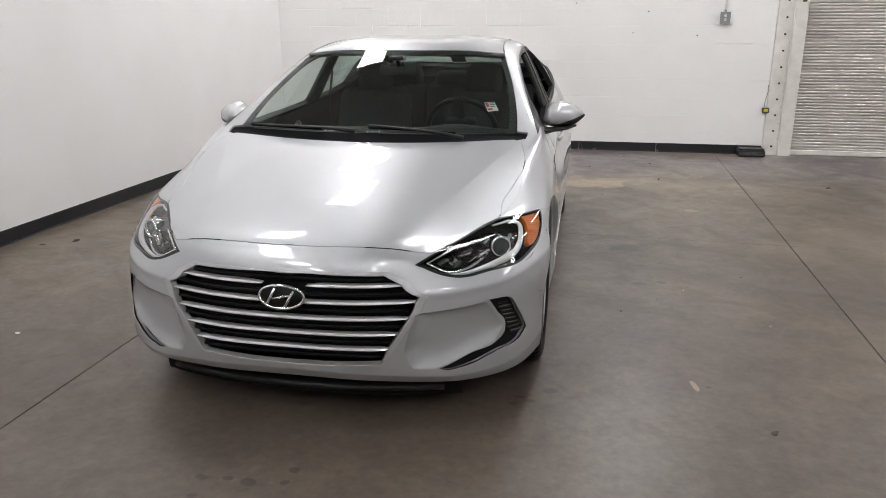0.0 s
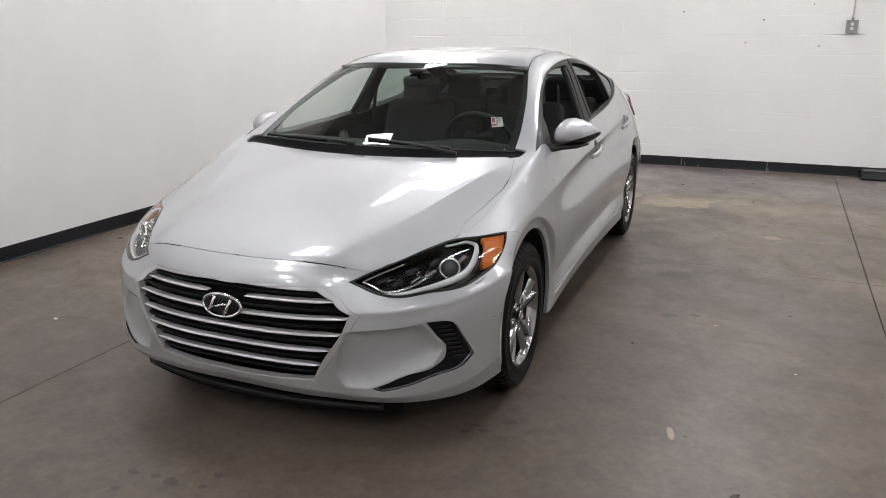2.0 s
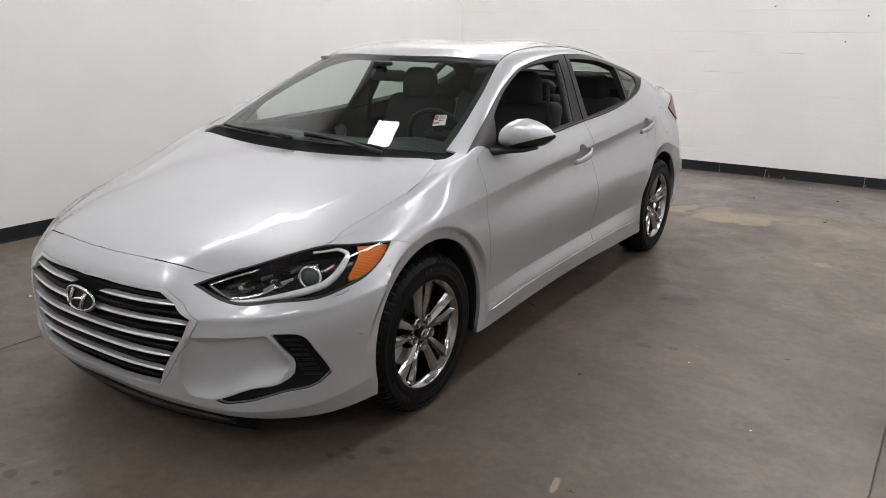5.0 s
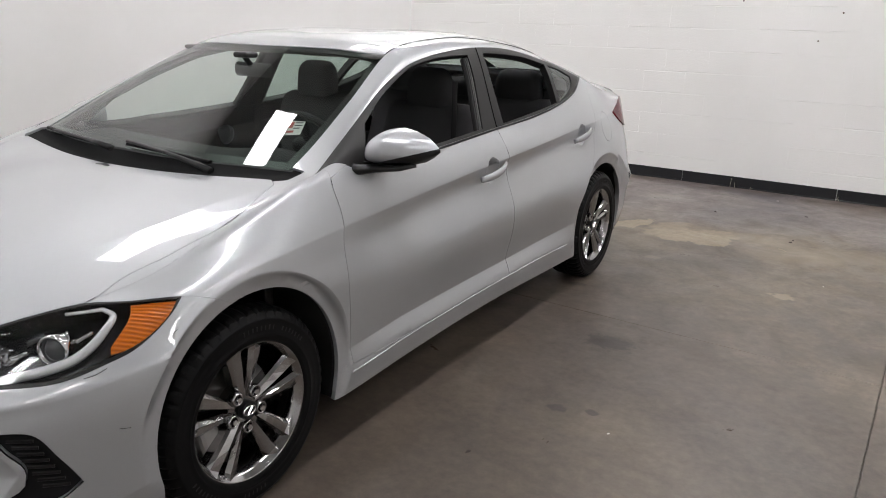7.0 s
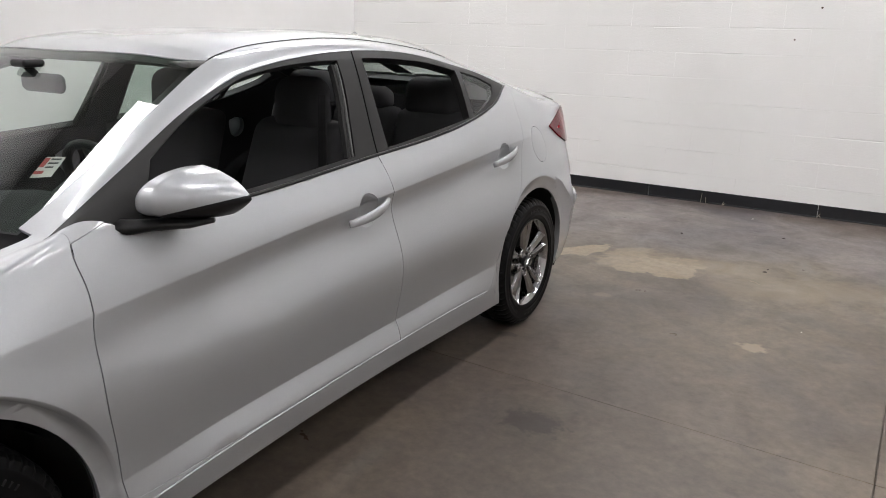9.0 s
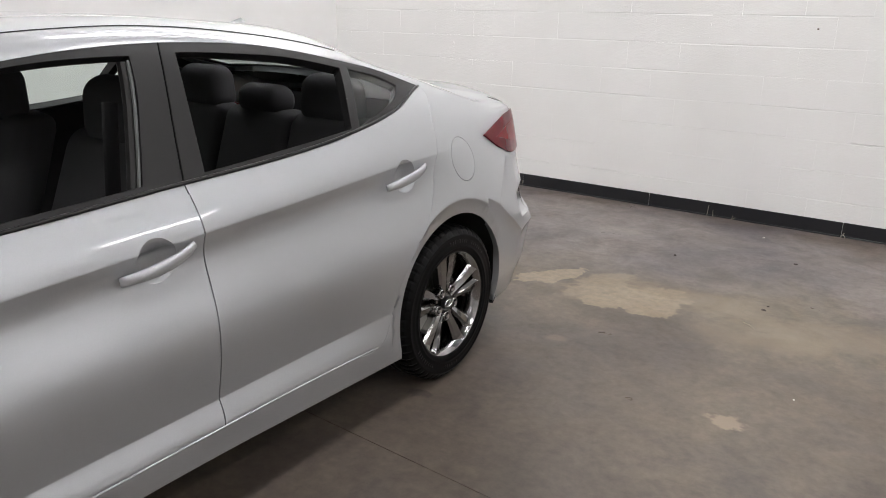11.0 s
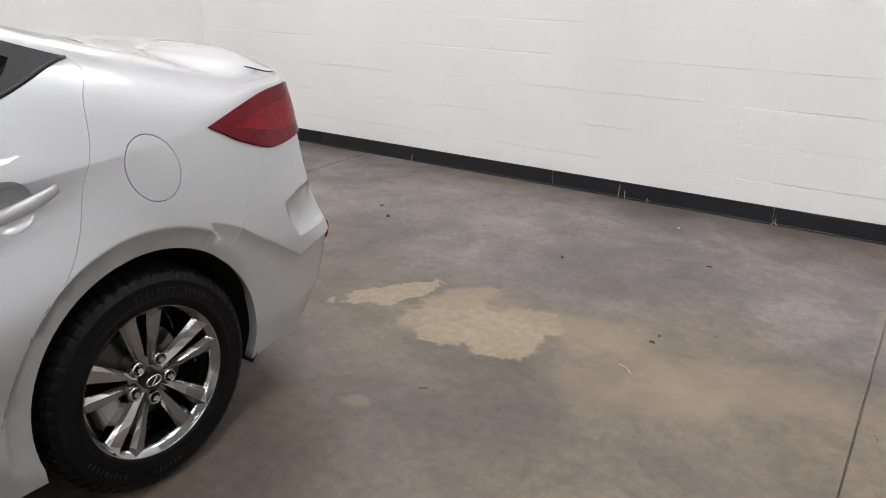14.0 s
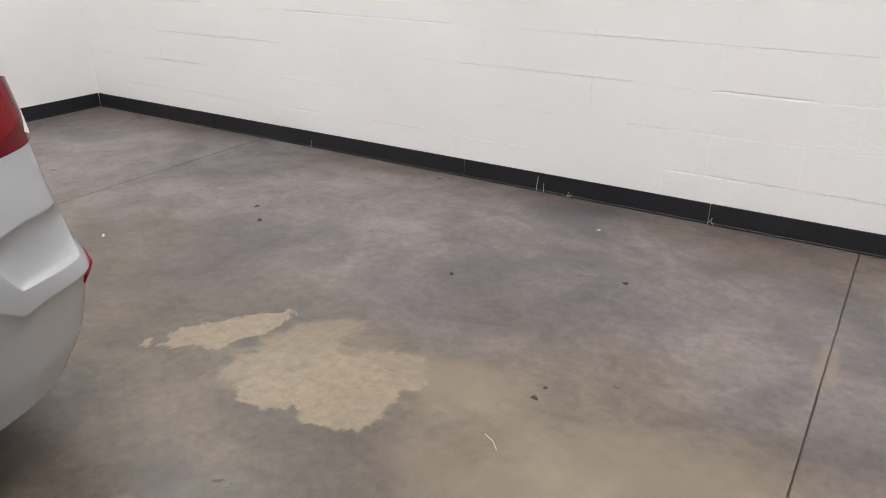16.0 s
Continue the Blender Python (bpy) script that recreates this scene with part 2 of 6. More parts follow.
def glass_material(name, tint, rough=0.01):
    m = bpy.data.materials.new(name)
    m.use_nodes = True
    t = m.node_tree
    t.nodes.remove(t.nodes["Principled BSDF"])
    clear = add(t, "ShaderNodeBsdfTransparent", Color=(*tint, 1))
    gloss = add(t, "ShaderNodeBsdfGlossy", Roughness=rough)
    face = add(t, "ShaderNodeLayerWeight", Blend=0.5)
    power = add(t, "ShaderNodeMath", operation="POWER")
    power.inputs[1].default_value = 4.2
    t.links.new(face.outputs["Facing"], power.inputs[0])
    fres = add(t, "ShaderNodeMath", operation="MULTIPLY_ADD")
    fres.inputs[1].default_value, fres.inputs[2].default_value = 0.9, 0.055
    t.links.new(power.outputs[0], fres.inputs[0])
    mix = add(t, "ShaderNodeMixShader")
    t.links.new(fres.outputs[0], mix.inputs[0])
    t.links.new(clear.outputs[0], mix.inputs[1])
    t.links.new(gloss.outputs[0], mix.inputs[2])
    t.links.new(mix.outputs[0], t.nodes["Material Output"].inputs[0])
    return m


GLASS = glass_material("window_glass", (0.74, 0.82, 0.78))
SCREEN_GLASS = glass_material("screen_glass", (0.58, 0.67, 0.62))


CLEAR = glass_material("lamp_clear", (0.93, 0.94, 0.94))
LAMP_DARK = mat("lamp_housing", (0.010, 0.010, 0.011), 0.25, 0.2)
LENS_GREY = mat("lens_grey", (0.10, 0.105, 0.11), 0.05, 0.5)
BAND = mat("light_band", (0.56, 0.57, 0.58), 0.30, 0.3)
AMBER = mat("amber_plastic", (0.62, 0.155, 0.004), 0.28, Specular_IOR_Level=0.3)


def amber_ribs():
    """Fine slanted prisms moulded into the lens."""
    t, b = nodes_of(AMBER)
    co = t.nodes.new("ShaderNodeTexCoord")
    turn = add(t, "ShaderNodeMapping", vector_type="POINT")
    turn.inputs["Rotation"].default_value = (radians(20), radians(-35), radians(30))
    w = add(t, "ShaderNodeTexWave", Scale=34.0, Distortion=0.6)
    t.links.new(co.outputs["Object"], turn.inputs["Vector"])
    t.links.new(turn.outputs[0], w.inputs["Vector"])
    r = ramp(t, w.outputs[1], ((0.15, (0.44, 0.092, 0.002)), (0.85, (0.62, 0.160, 0.005))))
    t.links.new(r.outputs[0], b.inputs["Base Color"])
    bump = add(t, "ShaderNodeBump", Strength=0.35, Distance=0.003)
    t.links.new(w.outputs[1], bump.inputs["Height"])
    t.links.new(bump.outputs[0], b.inputs["Normal"])


amber_ribs()
TAIL_RED = mat("tail_red", (0.075, 0.003, 0.007), 0.07, Specular_IOR_Level=0.14)
speckled(TAIL_RED, (0.085, 0.003, 0.007), (0.135, 0.005, 0.011), 14.0, 3.0)
TAIL_INNER = mat("tail_inner", (0.21, 0.005, 0.009), 0.07, Specular_IOR_Level=0.14)
speckled(TAIL_INNER, (0.135, 0.004, 0.008), (0.21, 0.006, 0.011), 18.0, 3.0)
GRILLE_BLACK = mat("grille_black", (0.003, 0.003, 0.0034), 0.45, Specular_IOR_Level=0.10)
BEZEL = mat("bezel_plastic", (0.008, 0.008, 0.009), 0.6, Specular_IOR_Level=0.2)
DISC_STEEL = mat("brake_steel", (0.10, 0.097, 0.094), 0.35, 0.9)
CALIPER = mat("caliper_iron", (0.40, 0.39, 0.37), 0.5, 0.5)
FABRIC = mat("seat_fabric", (0.060, 0.059, 0.062), 0.95, Specular_IOR_Level=0.2)
bumped(FABRIC, 300.0, 0.5, 0.001)
STICKER = mat("sticker_paper", (0.72, 0.70, 0.68), 0.6)
STICKER_RED = mat("sticker_red", (0.42, 0.05, 0.05), 0.6)
INK = mat("ink", (0.02, 0.02, 0.02), 0.6)

STEEL_WHITE = mat("white_steel", (0.70, 0.685, 0.64), 0.45)
speckled(STEEL_WHITE, (0.62, 0.60, 0.55), (0.74, 0.725, 0.69), 9.0, 6.0, (0.38, 0.6))
SLAT_GREY = mat("door_slats", (0.48, 0.455, 0.43), 0.42, 0.25)


def slat_wear():
    t, b = nodes_of(SLAT_GREY)
    geo = t.nodes.new("ShaderNodeNewGeometry")
    st = add(t, "ShaderNodeMapping", vector_type="POINT")
    st.inputs["Scale"].default_value = (1.6, 1.6, 26.0)
    n = add(t, "ShaderNodeTexNoise", Scale=1.0, Detail=6.0, Roughness=0.65)
    t.links.new(geo.outputs["Position"], st.inputs["Vector"])
    t.links.new(st.outputs[0], n.inputs["Vector"])
    r = ramp(t, n.outputs[0], ((0.3, (0.36, 0.335, 0.31)), (0.55, (0.52, 0.50, 0.47)), (0.75, (0.66, 0.64, 0.61))))
    t.links.new(r.outputs[0], b.inputs["Base Color"])


slat_wear()
BOLT_DARK = mat("bolt_dark", (0.06, 0.05, 0.045), 0.5, 0.6)
BOX_GREY = mat("box_grey", (0.26, 0.265, 0.27), 0.45, 0.3)
CONDUIT = mat("conduit_white", (0.78, 0.775, 0.76), 0.45)
YELLOW = mat("yellow_plastic", (0.62, 0.52, 0.06), 0.5)
SPRIG = mat("dry_straw", (0.42, 0.38, 0.31), 0.8)
GRIT = mat("grit", (0.06, 0.05, 0.045), 0.8)
HOLE_BROWN = mat("rusty_plug", (0.11, 0.075, 0.06), 0.8)
CHIP = mat("paint_chip", (0.66, 0.64, 0.60), 0.7)
# ---- small builders ----
def mesh_of(bm, name):
    me = bpy.data.meshes.new(name)
    bm.to_mesh(me)
    bm.free()
    return me


def part(name, bm, material, parent=None, label="", smooth=False):
    me = mesh_of(bm, name) if isinstance(bm, bmesh.types.BMesh) else bm
    if material is not None and not me.materials:
        me.materials.append(material)
    if smooth:
        me.shade_smooth()
    ob = new(name, me)
    if parent is not None:
        ob.parent = parent
    return tagged(ob, label)


def box(bm, lo, hi, bevel=0.0, seg=2):
    r = bmesh.ops.create_cube(bm, size=1.0)
    vs = r["verts"]
    c = [(a + b) / 2 for a, b in zip(lo, hi)]
    s = [b - a for a, b in zip(lo, hi)]
    for v in vs:
        v.co = Vector((c[k] + v.co[k] * s[k] for k in range(3)))
    if bevel:
        es = list({e for v in vs for e in v.link_edges})
        bmesh.ops.bevel(bm, geom=es, offset=bevel, segments=seg, affect="EDGES", profile=0.5)
    return bm


def cube(lo, hi, bevel=0.0, seg=2):
    return box(bmesh.new(), lo, hi, bevel, seg)


def sweep(points, radius, flat=1.0, n=10, up=None, ends=True):
    """A round or flattened bar along points."""
    bm = bmesh.new()
    P = [Vector(p) for p in points]
    rows = []
    for k, p in enumerate(P):
        t = (P[min(k + 1, len(P) - 1)] - P[max(k - 1, 0)]).normalized()
        u = Vector(up[k] if isinstance(up, list) else (up or (0, 0, 1)))
        s = t.cross(u).normalized()
        u = s.cross(t).normalized()
        r = radius[k] if isinstance(radius, (list, tuple)) else radius
        rows.append([bm.verts.new(p + s * r * flat * math.cos(2 * math.pi * i / n) + u * r * math.sin(2 * math.pi * i / n)) for i in range(n)])
    for a, b in zip(rows[:-1], rows[1:]):
        for i in range(n):
            bm.faces.new((a[i], a[(i + 1) % n], b[(i + 1) % n], b[i]))
    if ends:
        bm.faces.new(rows[0][::-1])
        bm.faces.new(rows[-1])
    return bm


# ---- the hall ----
WX, WY, EX, SY = -2.92, 6.05, 7.7, -8.5     # west wall, north wall, east wall, south wall
T = 0.2

DOOR_X0, DOOR_X1, DOOR_Z = 3.27, 6.60, 3.10

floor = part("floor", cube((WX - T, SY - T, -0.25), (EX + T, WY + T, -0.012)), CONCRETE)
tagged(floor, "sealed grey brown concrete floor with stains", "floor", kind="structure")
ceiling = part("ceiling", cube((WX - T, SY - T, CEILING), (EX + T, WY + T, CEILING + 0.1)), CEIL)
tagged(ceiling, "plain pale ceiling of the hall", "ceiling", kind="structure")
# east and south walls are unseen; the east one stands near for bounce light
for nm, lo, hi in (
    ("wall_west", (WX - T, SY - T, 0), (WX, WY + T, CEILING + .05)),
    ("unseen_wall_east", (EX, SY - T, 0), (EX + T, WY + T, CEILING + .05)),
    ("unseen_wall_south", (WX, SY - T, 0), (EX, SY, CEILING + .05)),
):
    tagged(part(nm, cube(lo, hi), WALL_PAINT), "smooth white painted wall", "wall", kind="structure")
bm = bmesh.new()
B0 = WY + 0.006          # the mortar lies a little behind the faces of the blocks
box(bm, (WX, B0, 0), (DOOR_X0 - .05, B0 + T, CEILING))
box(bm, (DOOR_X1 + .05, B0, 0), (EX, B0 + T, CEILING))
box(bm, (DOOR_X0 - .05, B0, DOOR_Z), (DOOR_X1 + .05, B0 + T, CEILING))
wall_north = tagged(part("wall_north", bm, BLOCK_PAINT), "white painted concrete block wall", "wall", kind="structure")

# slabs of the floor between sawn joints, which run a little askew to the walls
def cut_x(k, y):
    return (WX - T, -1.11 - .006 * y, 2.358 + .018 * y, 5.82 + .018 * y, EX + T)[k]


def cut_y(k, x):
    return (SY - T, -3.4, 2.155 - .034 * x, WY + T)[k]


for i_ in range(4):
    for j_ in range(3):
        bm = cube((0, 0, -.06), (1, 1, 0))
        for v in bm.verts:
            ki, kj = i_ + round(v.co.x), j_ + round(v.co.y)
            x = cut_x(ki, 0)
            for _ in range(3):
                y = cut_y(kj, x)
                x = cut_x(ki, y)
            v.co.x = x + (.0026 if ki == i_ else -.0026)
            v.co.y = y + (.0009 if kj == j_ else -.0009)
        bmesh.ops.bevel(bm, geom=list(bm.edges), offset=.0015, segments=1, affect="EDGES")
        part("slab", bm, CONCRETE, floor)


def strip(name, lo, hi, material, label, **kw):
    return tagged(part(name, cube(lo, hi, .003, 1), material), label, "baseboard", kind="structure", **kw)


# black rubber base along the two walls, in lengths butted end to end
edges_ = (WX + .007, -1.62, -.72, .42, 1.80, 2.99)
for a, b in zip(edges_[:-1], edges_[1:]):
    bm = cube((a + .0012, WY - .007, .004), (b - .0012, WY + .0005, .104), .002, 1)
    box(bm, (a + .0012, WY - .016, .0), (b - .0012, WY - .006, .010), .003, 1)
    tagged(part("baseboard", bm, BASE_BLACK), "black rubber base along the block wall", "baseboard", kind="structure")
edges_ = (SY, -3.6, -1.2, 1.2, 3.6, WY - .008)
for a, b in zip(edges_[:-1], edges_[1:]):
    bm = cube((WX - .0005, a + .001, .004), (WX + .007, b - .001, .104), .002, 1)
    box(bm, (WX + .006, a + .001, .0), (WX + .016, b - .001, .010), .003, 1)
    tagged(part("baseboard", bm, BASE_BLACK), "black rubber base along the smooth wall", "baseboard", kind="structure")

# ceiling light panels
def ceiling_light(x, y):
    lamp = tagged(new("ceiling_light"), "flat white square edged ceiling light panel", "ceiling light", "ceiling lights")
    bm = bmesh.new()
    for lo, hi in (((-.23, -.61, -.03), (-.215, .61, 0)), ((.215, -.61, -.03), (.23, .61, 0)), ((-.215, -.61, -.03), (.215, -.595, 0)), ((-.215, .595, -.03), (.215, .61, 0))):
        box(bm, lo, hi)
    part("frame", bm, CONDUIT, lamp)
    part("diffuser", cube((-.215, -.595, -.024), (.215, .595, -.004)), LAMP, lamp)
    lamp.matrix_basis = Matrix.Translation((x, y, CEILING))
    return lamp


one = ceiling_light(*LAMP_PLACES[0])
for x, y in LAMP_PLACES[1:]:
    copy_thing(one, Matrix.Translation((x, y, CEILING)))

# ---- roller door and its guide post ----
door = tagged(new("roller_door"), "closed grey steel slatted roller door", "roller door", kind="structure")
SLAT = .034
prof = [(0, 0), (-.005, .003), (-.010, .010), (-.0115, .017), (-.010, .024), (-.005, .030), (0, .0335)]
bm = bmesh.new()
rows = [[bm.verts.new((x, y, z)) for y, z in prof] for x in (0, DOOR_X1 - DOOR_X0)]
for k in range(len(prof) - 1):
    bm.faces.new((rows[0][k], rows[1][k], rows[1][k + 1], rows[0][k + 1]))
slat_me = mesh_of(bm, "slat")
slat_me.materials.append(SLAT_GREY)
for k in range(int((DOOR_Z - .06) / SLAT) + 1):
    s_ = new("slat", slat_me)
    s_.parent = door
    s_.location = (DOOR_X0, WY + .05, .055 + k * SLAT)
part("bottom_bar", cube((DOOR_X0, WY + .025, .004), (DOOR_X1, WY + .06, .06), .005, 1), STEEL_WHITE, door, "pale steel bottom bar")
part("backing", cube((DOOR_X0, WY + .065, 0), (DOOR_X1, WY + .075, DOOR_Z)), SLAT_GREY, door)

for sx, x0, x1 in ((1, 2.995, DOOR_X0 + .03), (-1, DOOR_X1 - .03, DOOR_X1 + .25)):
    post = tagged(new("door_guide"), "white painted steel door guide with bolts", "door guide", kind="structure")
    w = x1 - x0
    if sx > 0:
        part("wall_angle", cube((x0, WY - .014, 0), (x0 + w * .55, WY + .010, CEILING - .1), .003, 1), STEEL_WHITE, post)
        part("guide_rib", cube((x0 + w * .55, WY - .055, 0), (x0 + w * .60, WY + .012, CEILING - .1), .003, 1), STEEL_WHITE, post)
        part("guide_face", cube((x0 + w * .60, WY - .055, 0), (x1, WY - .043, CEILING - .1), .004, 1), STEEL_WHITE, post)
        part("guide_back", cube((x0 + w * .60, WY - .043, 0), (x1 - .01, WY + .062, CEILING - .1), .002, 1), STEEL_WHITE, post)
        for k in range(14):
            bm = bmesh.new()
            bmesh.ops.create_cone(bm, cap_ends=True, segments=10, radius1=.013, radius2=.010, depth=.014, matrix=Matrix.Translation((x0 + w * .33, WY - .020, .10 + .18 * k)) @ Matrix.Rotation(math.pi / 2, 4, "X"))
            part("bolt", bm, BOLT_DARK, post)
            bm = bmesh.new()
            bmesh.ops.create_cone(bm, cap_ends=True, segments=8, radius1=.007, radius2=.005, depth=.010, matrix=Matrix.Translation((x0 + w * .50, WY - .018, .19 + .18 * k)) @ Matrix.Rotation(math.pi / 2, 4, "X"))
            part("rivet", bm, CHROME, post)
        part("guide_label", cube((x1 - .075, WY - .058, 1.70), (x1 - .03, WY - .054, 1.735)), BOLT_DARK, post)
    else:
        part("guide_face", cube((x0, WY - .055, 0), (x1, WY + .01, CEILING - .1), .004, 1), STEEL_WHITE, post)

# switch box with its conduit, sensor, and the box on the floor
sw = tagged(new("switch_box"), "grey metal switch box on the block wall", "switch box")
part("box_body", cube((2.385, WY - .045, 1.475), (2.485, WY + .002, 1.595), .006, 2), BOX_GREY, sw)
part("cover_plate", cube((2.380, WY - .050, 1.470), (2.490, WY - .045, 1.600), .002, 1), BOX_GREY, sw)
for z in (1.515, 1.558):
    bm = bmesh.new()
    bmesh.ops.create_cone(bm, cap_ends=True, segments=16, radius1=.017, radius2=.014, depth=.012, matrix=Matrix.Translation((2.435, WY - .055, z)) @ Matrix.Rotation(math.pi / 2, 4, "X"))
    part("button", bm, CHIP, sw)
part("conduit_nut", sweep([(2.435, WY - .022, 1.595), (2.435, WY - .022, 1.625)], .013, 1, 10, (0, 1, 0)), BOX_GREY, sw)
part("conduit", sweep([(2.435, WY - .022, 1.625), (2.435, WY - .022, CEILING)], .010, 1, 10, (0, 1, 0)), CONDUIT, sw, "white painted conduit", smooth=True)

sensor = tagged(new("door_sensor"), "small yellow and black door sensor on the post", "sensor")
part("sensor_body", cube((2.945, WY - .045, .488), (3.02, WY - .012, .545), .005, 2), BOLT_DARK, sensor)
part("sensor_face", cube((2.958, WY - .049, .498), (3.008, WY - .044, .536), .003, 1), YELLOW, sensor, "yellow sensor face")
part("sensor_cable", sweep([(2.965, WY - .02, .545), (2.97, WY - .018, .62), (2.99, WY - .016, .72), (2.985, WY - .016, .80)], .004, 1, 6, (0, 1, 0)), BOX_GREY, sensor, smooth=True)
part("lower_cable", sweep([(2.965, WY - .02, .49), (2.985, WY - .02, .42), (2.99, WY - .018, .30)], .004, 1, 6, (0, 1, 0)), CONDUIT, sensor, smooth=True)

case = tagged(new("black_case"), "low black plastic case against the wall", "case")
bm = cube((2.70, WY - .235, 0), (3.00, WY - .02, .078), .02, 3)
for v in bm.verts:
    if v.co.z > .04:
        v.co.y = v.co.y + (.02 if v.co.y < WY - .12 else 0)
part("case_body", bm, BLACK, case, smooth=False)
part("case_lid", cube((2.71, WY - .205, .076), (2.99, WY - .03, .092), .008, 2), SATIN_BLACK, case)
# ---- the car: a lofted skin, y runs from nose (-) to tail (+), x to its left side ----
NOSE = dict(
    a=((0, -.818, .214), (.35, -.788, .206), (.60, -.698, .192), (.775, -.520, .183), (.847, -.34, .195), (.87, 0, .21)),
    b=((0, -.845, .252), (.35, -.815, .243), (.60, -.723, .226), (.79, -.545, .243), (.87, -.34, .29), (.885, 0, .30)),
    c=((0, -.865, .37), (.35, -.83, .37), (.60, -.725, .37), (.79, -.54, .38), (.875, -.34, .41), (.893, 0, .42)),
    d=((0, -.87, .52), (.35, -.825, .52), (.60, -.715, .52), (.785, -.53, .54), (.872, -.34, .58), (.892, 0, .62)),
    e=((0, -.855, .58), (.35, -.81, .58), (.59, -.69, .585), (.77, -.50, .61), (.85, -.31, .645), (.872, 0, .69)),
    f=((0, -.835, .63), (.35, -.79, .63), (.56, -.66, .64), (.745, -.46, .675), (.825, -.27, .705), (.855, 0, .755)),
    g=((0, -.785, .69), (.35, -.745, .69), (.50, -.62, .695), (.65, -.43, .725), (.73, -.25, .76), (.775, 0, .835)),
    h=((0, -.70, .735), (.33, -.66, .735), (.43, -.50, .762), (.492, -.32, .797), (.567, -.10, .852), (.635, .10, .90)),
    i=((0, -.58, .772), (.27, -.54, .774), (.35, -.38, .806), (.41, -.18, .847), (.45, 0, .883), (.50, .14, .911)),
    j=((0, -.45, .806), (0, -.40, .818), (0, -.28, .845), (0, -.12, .8775), (0, .02, .9025), (0, .09, .9145)),
)
CABIN = dict(
    a=((.855, .40, .20), (.84, .75, .205), (.835, 1.1, .215), (.835, 1.5, .22), (.835, 2.0, .21), (.84, 2.4, .205)),
    b=((.868, .40, .285), (.862, .75, .305), (.858, 1.1, .315), (.856, 1.5, .322), (.856, 2.0, .325), (.866, 2.4, .32)),
    c=((.858, .40, .368), (.838, .75, .374), (.832, 1.1, .380), (.830, 1.5, .386), (.832, 2.0, .397), (.866, 2.4, .42)),
    d=((.878, .40, .60), (.874, .75, .60), (.872, 1.1, .61), (.870, 1.5, .62), (.868, 2.0, .63), (.872, 2.4, .64)),
    e=((.856, .40, .735), (.830, .75, .762), (.815, 1.1, .784), (.810, 1.5, .806), (.805, 2.0, .834), (.802, 2.4, .86)),
    f=((.85, .40, .79), (.837, .75, .812), (.828, 1.1, .834), (.822, 1.5, .857), (.814, 2.0, .887), (.806, 2.4, .914)),
    g=((.798, .36, .935), (.774, .75, .960), (.754, 1.1, .975), (.744, 1.5, .995), (.737, 2.0, 1.032), (.722, 2.4, 1.076)),
    h=((.745, .37, .96), (.655, .75, 1.145), (.585, 1.1, 1.285), (.57, 1.5, 1.335), (.57, 2.0, 1.31), (.585, 2.4, 1.245)),
    i=((.55, .30, .95), (.52, .72, 1.167), (.475, 1.06, 1.324), (.46, 1.5, 1.369), (.45, 2.0, 1.356), (.45, 2.4, 1.308)),
    j=((0, .19, .932), (0, .66, 1.19), (0, 1.03, 1.353), (0, 1.5, 1.390), (0, 2.0, 1.379), (0, 2.4, 1.342)),
)
TAIL = dict(
    a=((.86, 2.75, .21), (.835, 3.05, .215), (.78, 3.3, .22), (.69, 3.44, .23), (.45, 3.51, .24), (0, 3.54, .25)),
    b=((.88, 2.75, .31), (.852, 3.05, .31), (.80, 3.32, .32), (.715, 3.495, .33), (.45, 3.585, .34), (0, 3.615, .34)),
    c=((.888, 2.75, .43), (.857, 3.05, .43), (.80, 3.32, .44), (.725, 3.515, .45), (.45, 3.615, .46), (0, 3.635, .46)),
    d=((.875, 2.75, .65), (.84, 3.05, .64), (.775, 3.31, .62), (.675, 3.505, .60), (.45, 3.59, .59), (0, 3.62, .59)),
    e=((.808, 2.75, .88), (.775, 3.05, .86), (.735, 3.29, .82), (.64, 3.485, .78), (.42, 3.56, .76), (0, 3.59, .76)),
    f=((.79, 2.75, .93), (.742, 3.05, .945), (.70, 3.275, .95), (.62, 3.465, .945), (.42, 3.53, .945), (0, 3.56, .945)),
    g=((.70, 2.75, 1.085), (.67, 3.05, 1.045), (.645, 3.255, 1.03), (.585, 3.435, 1.032), (.40, 3.50, 1.064), (0, 3.53, 1.074)),
    h=((.59, 2.70, 1.190), (.575, 3.0, 1.112), (.55, 3.17, 1.070), (.52, 3.33, 1.074), (.36, 3.42, 1.096), (0, 3.45, 1.104)),
    i=((.45, 2.7, 1.208), (.45, 2.98, 1.140), (.43, 3.12, 1.106), (.41, 3.22, 1.100), (.30, 3.30, 1.106), (0, 3.33, 1.110)),
    j=((0, 2.7, 1.242), (0, 2.97, 1.146), (0, 3.08, 1.128), (0, 3.16, 1.119), (0, 3.21, 1.115), (0, 3.24, 1.113)),
)
CAR_YAW, CAR_X = radians(0.4), -0.018      # the car stands a little askew to the hall


def to_car(p):
    """From the hall to the car's own axes; the plane of symmetry stays at x = 0."""
    x, y, z = p
    w = min(1.0, abs(x) / 0.6)
    return (x + (CAR_YAW * (y + 0.88) - CAR_X) * w, y - CAR_YAW * x, z)


NET = np.array([[to_car(p) for p in (*NOSE[k], *CABIN[k], *TAIL[k])] for k in "abcdefghij"], float)


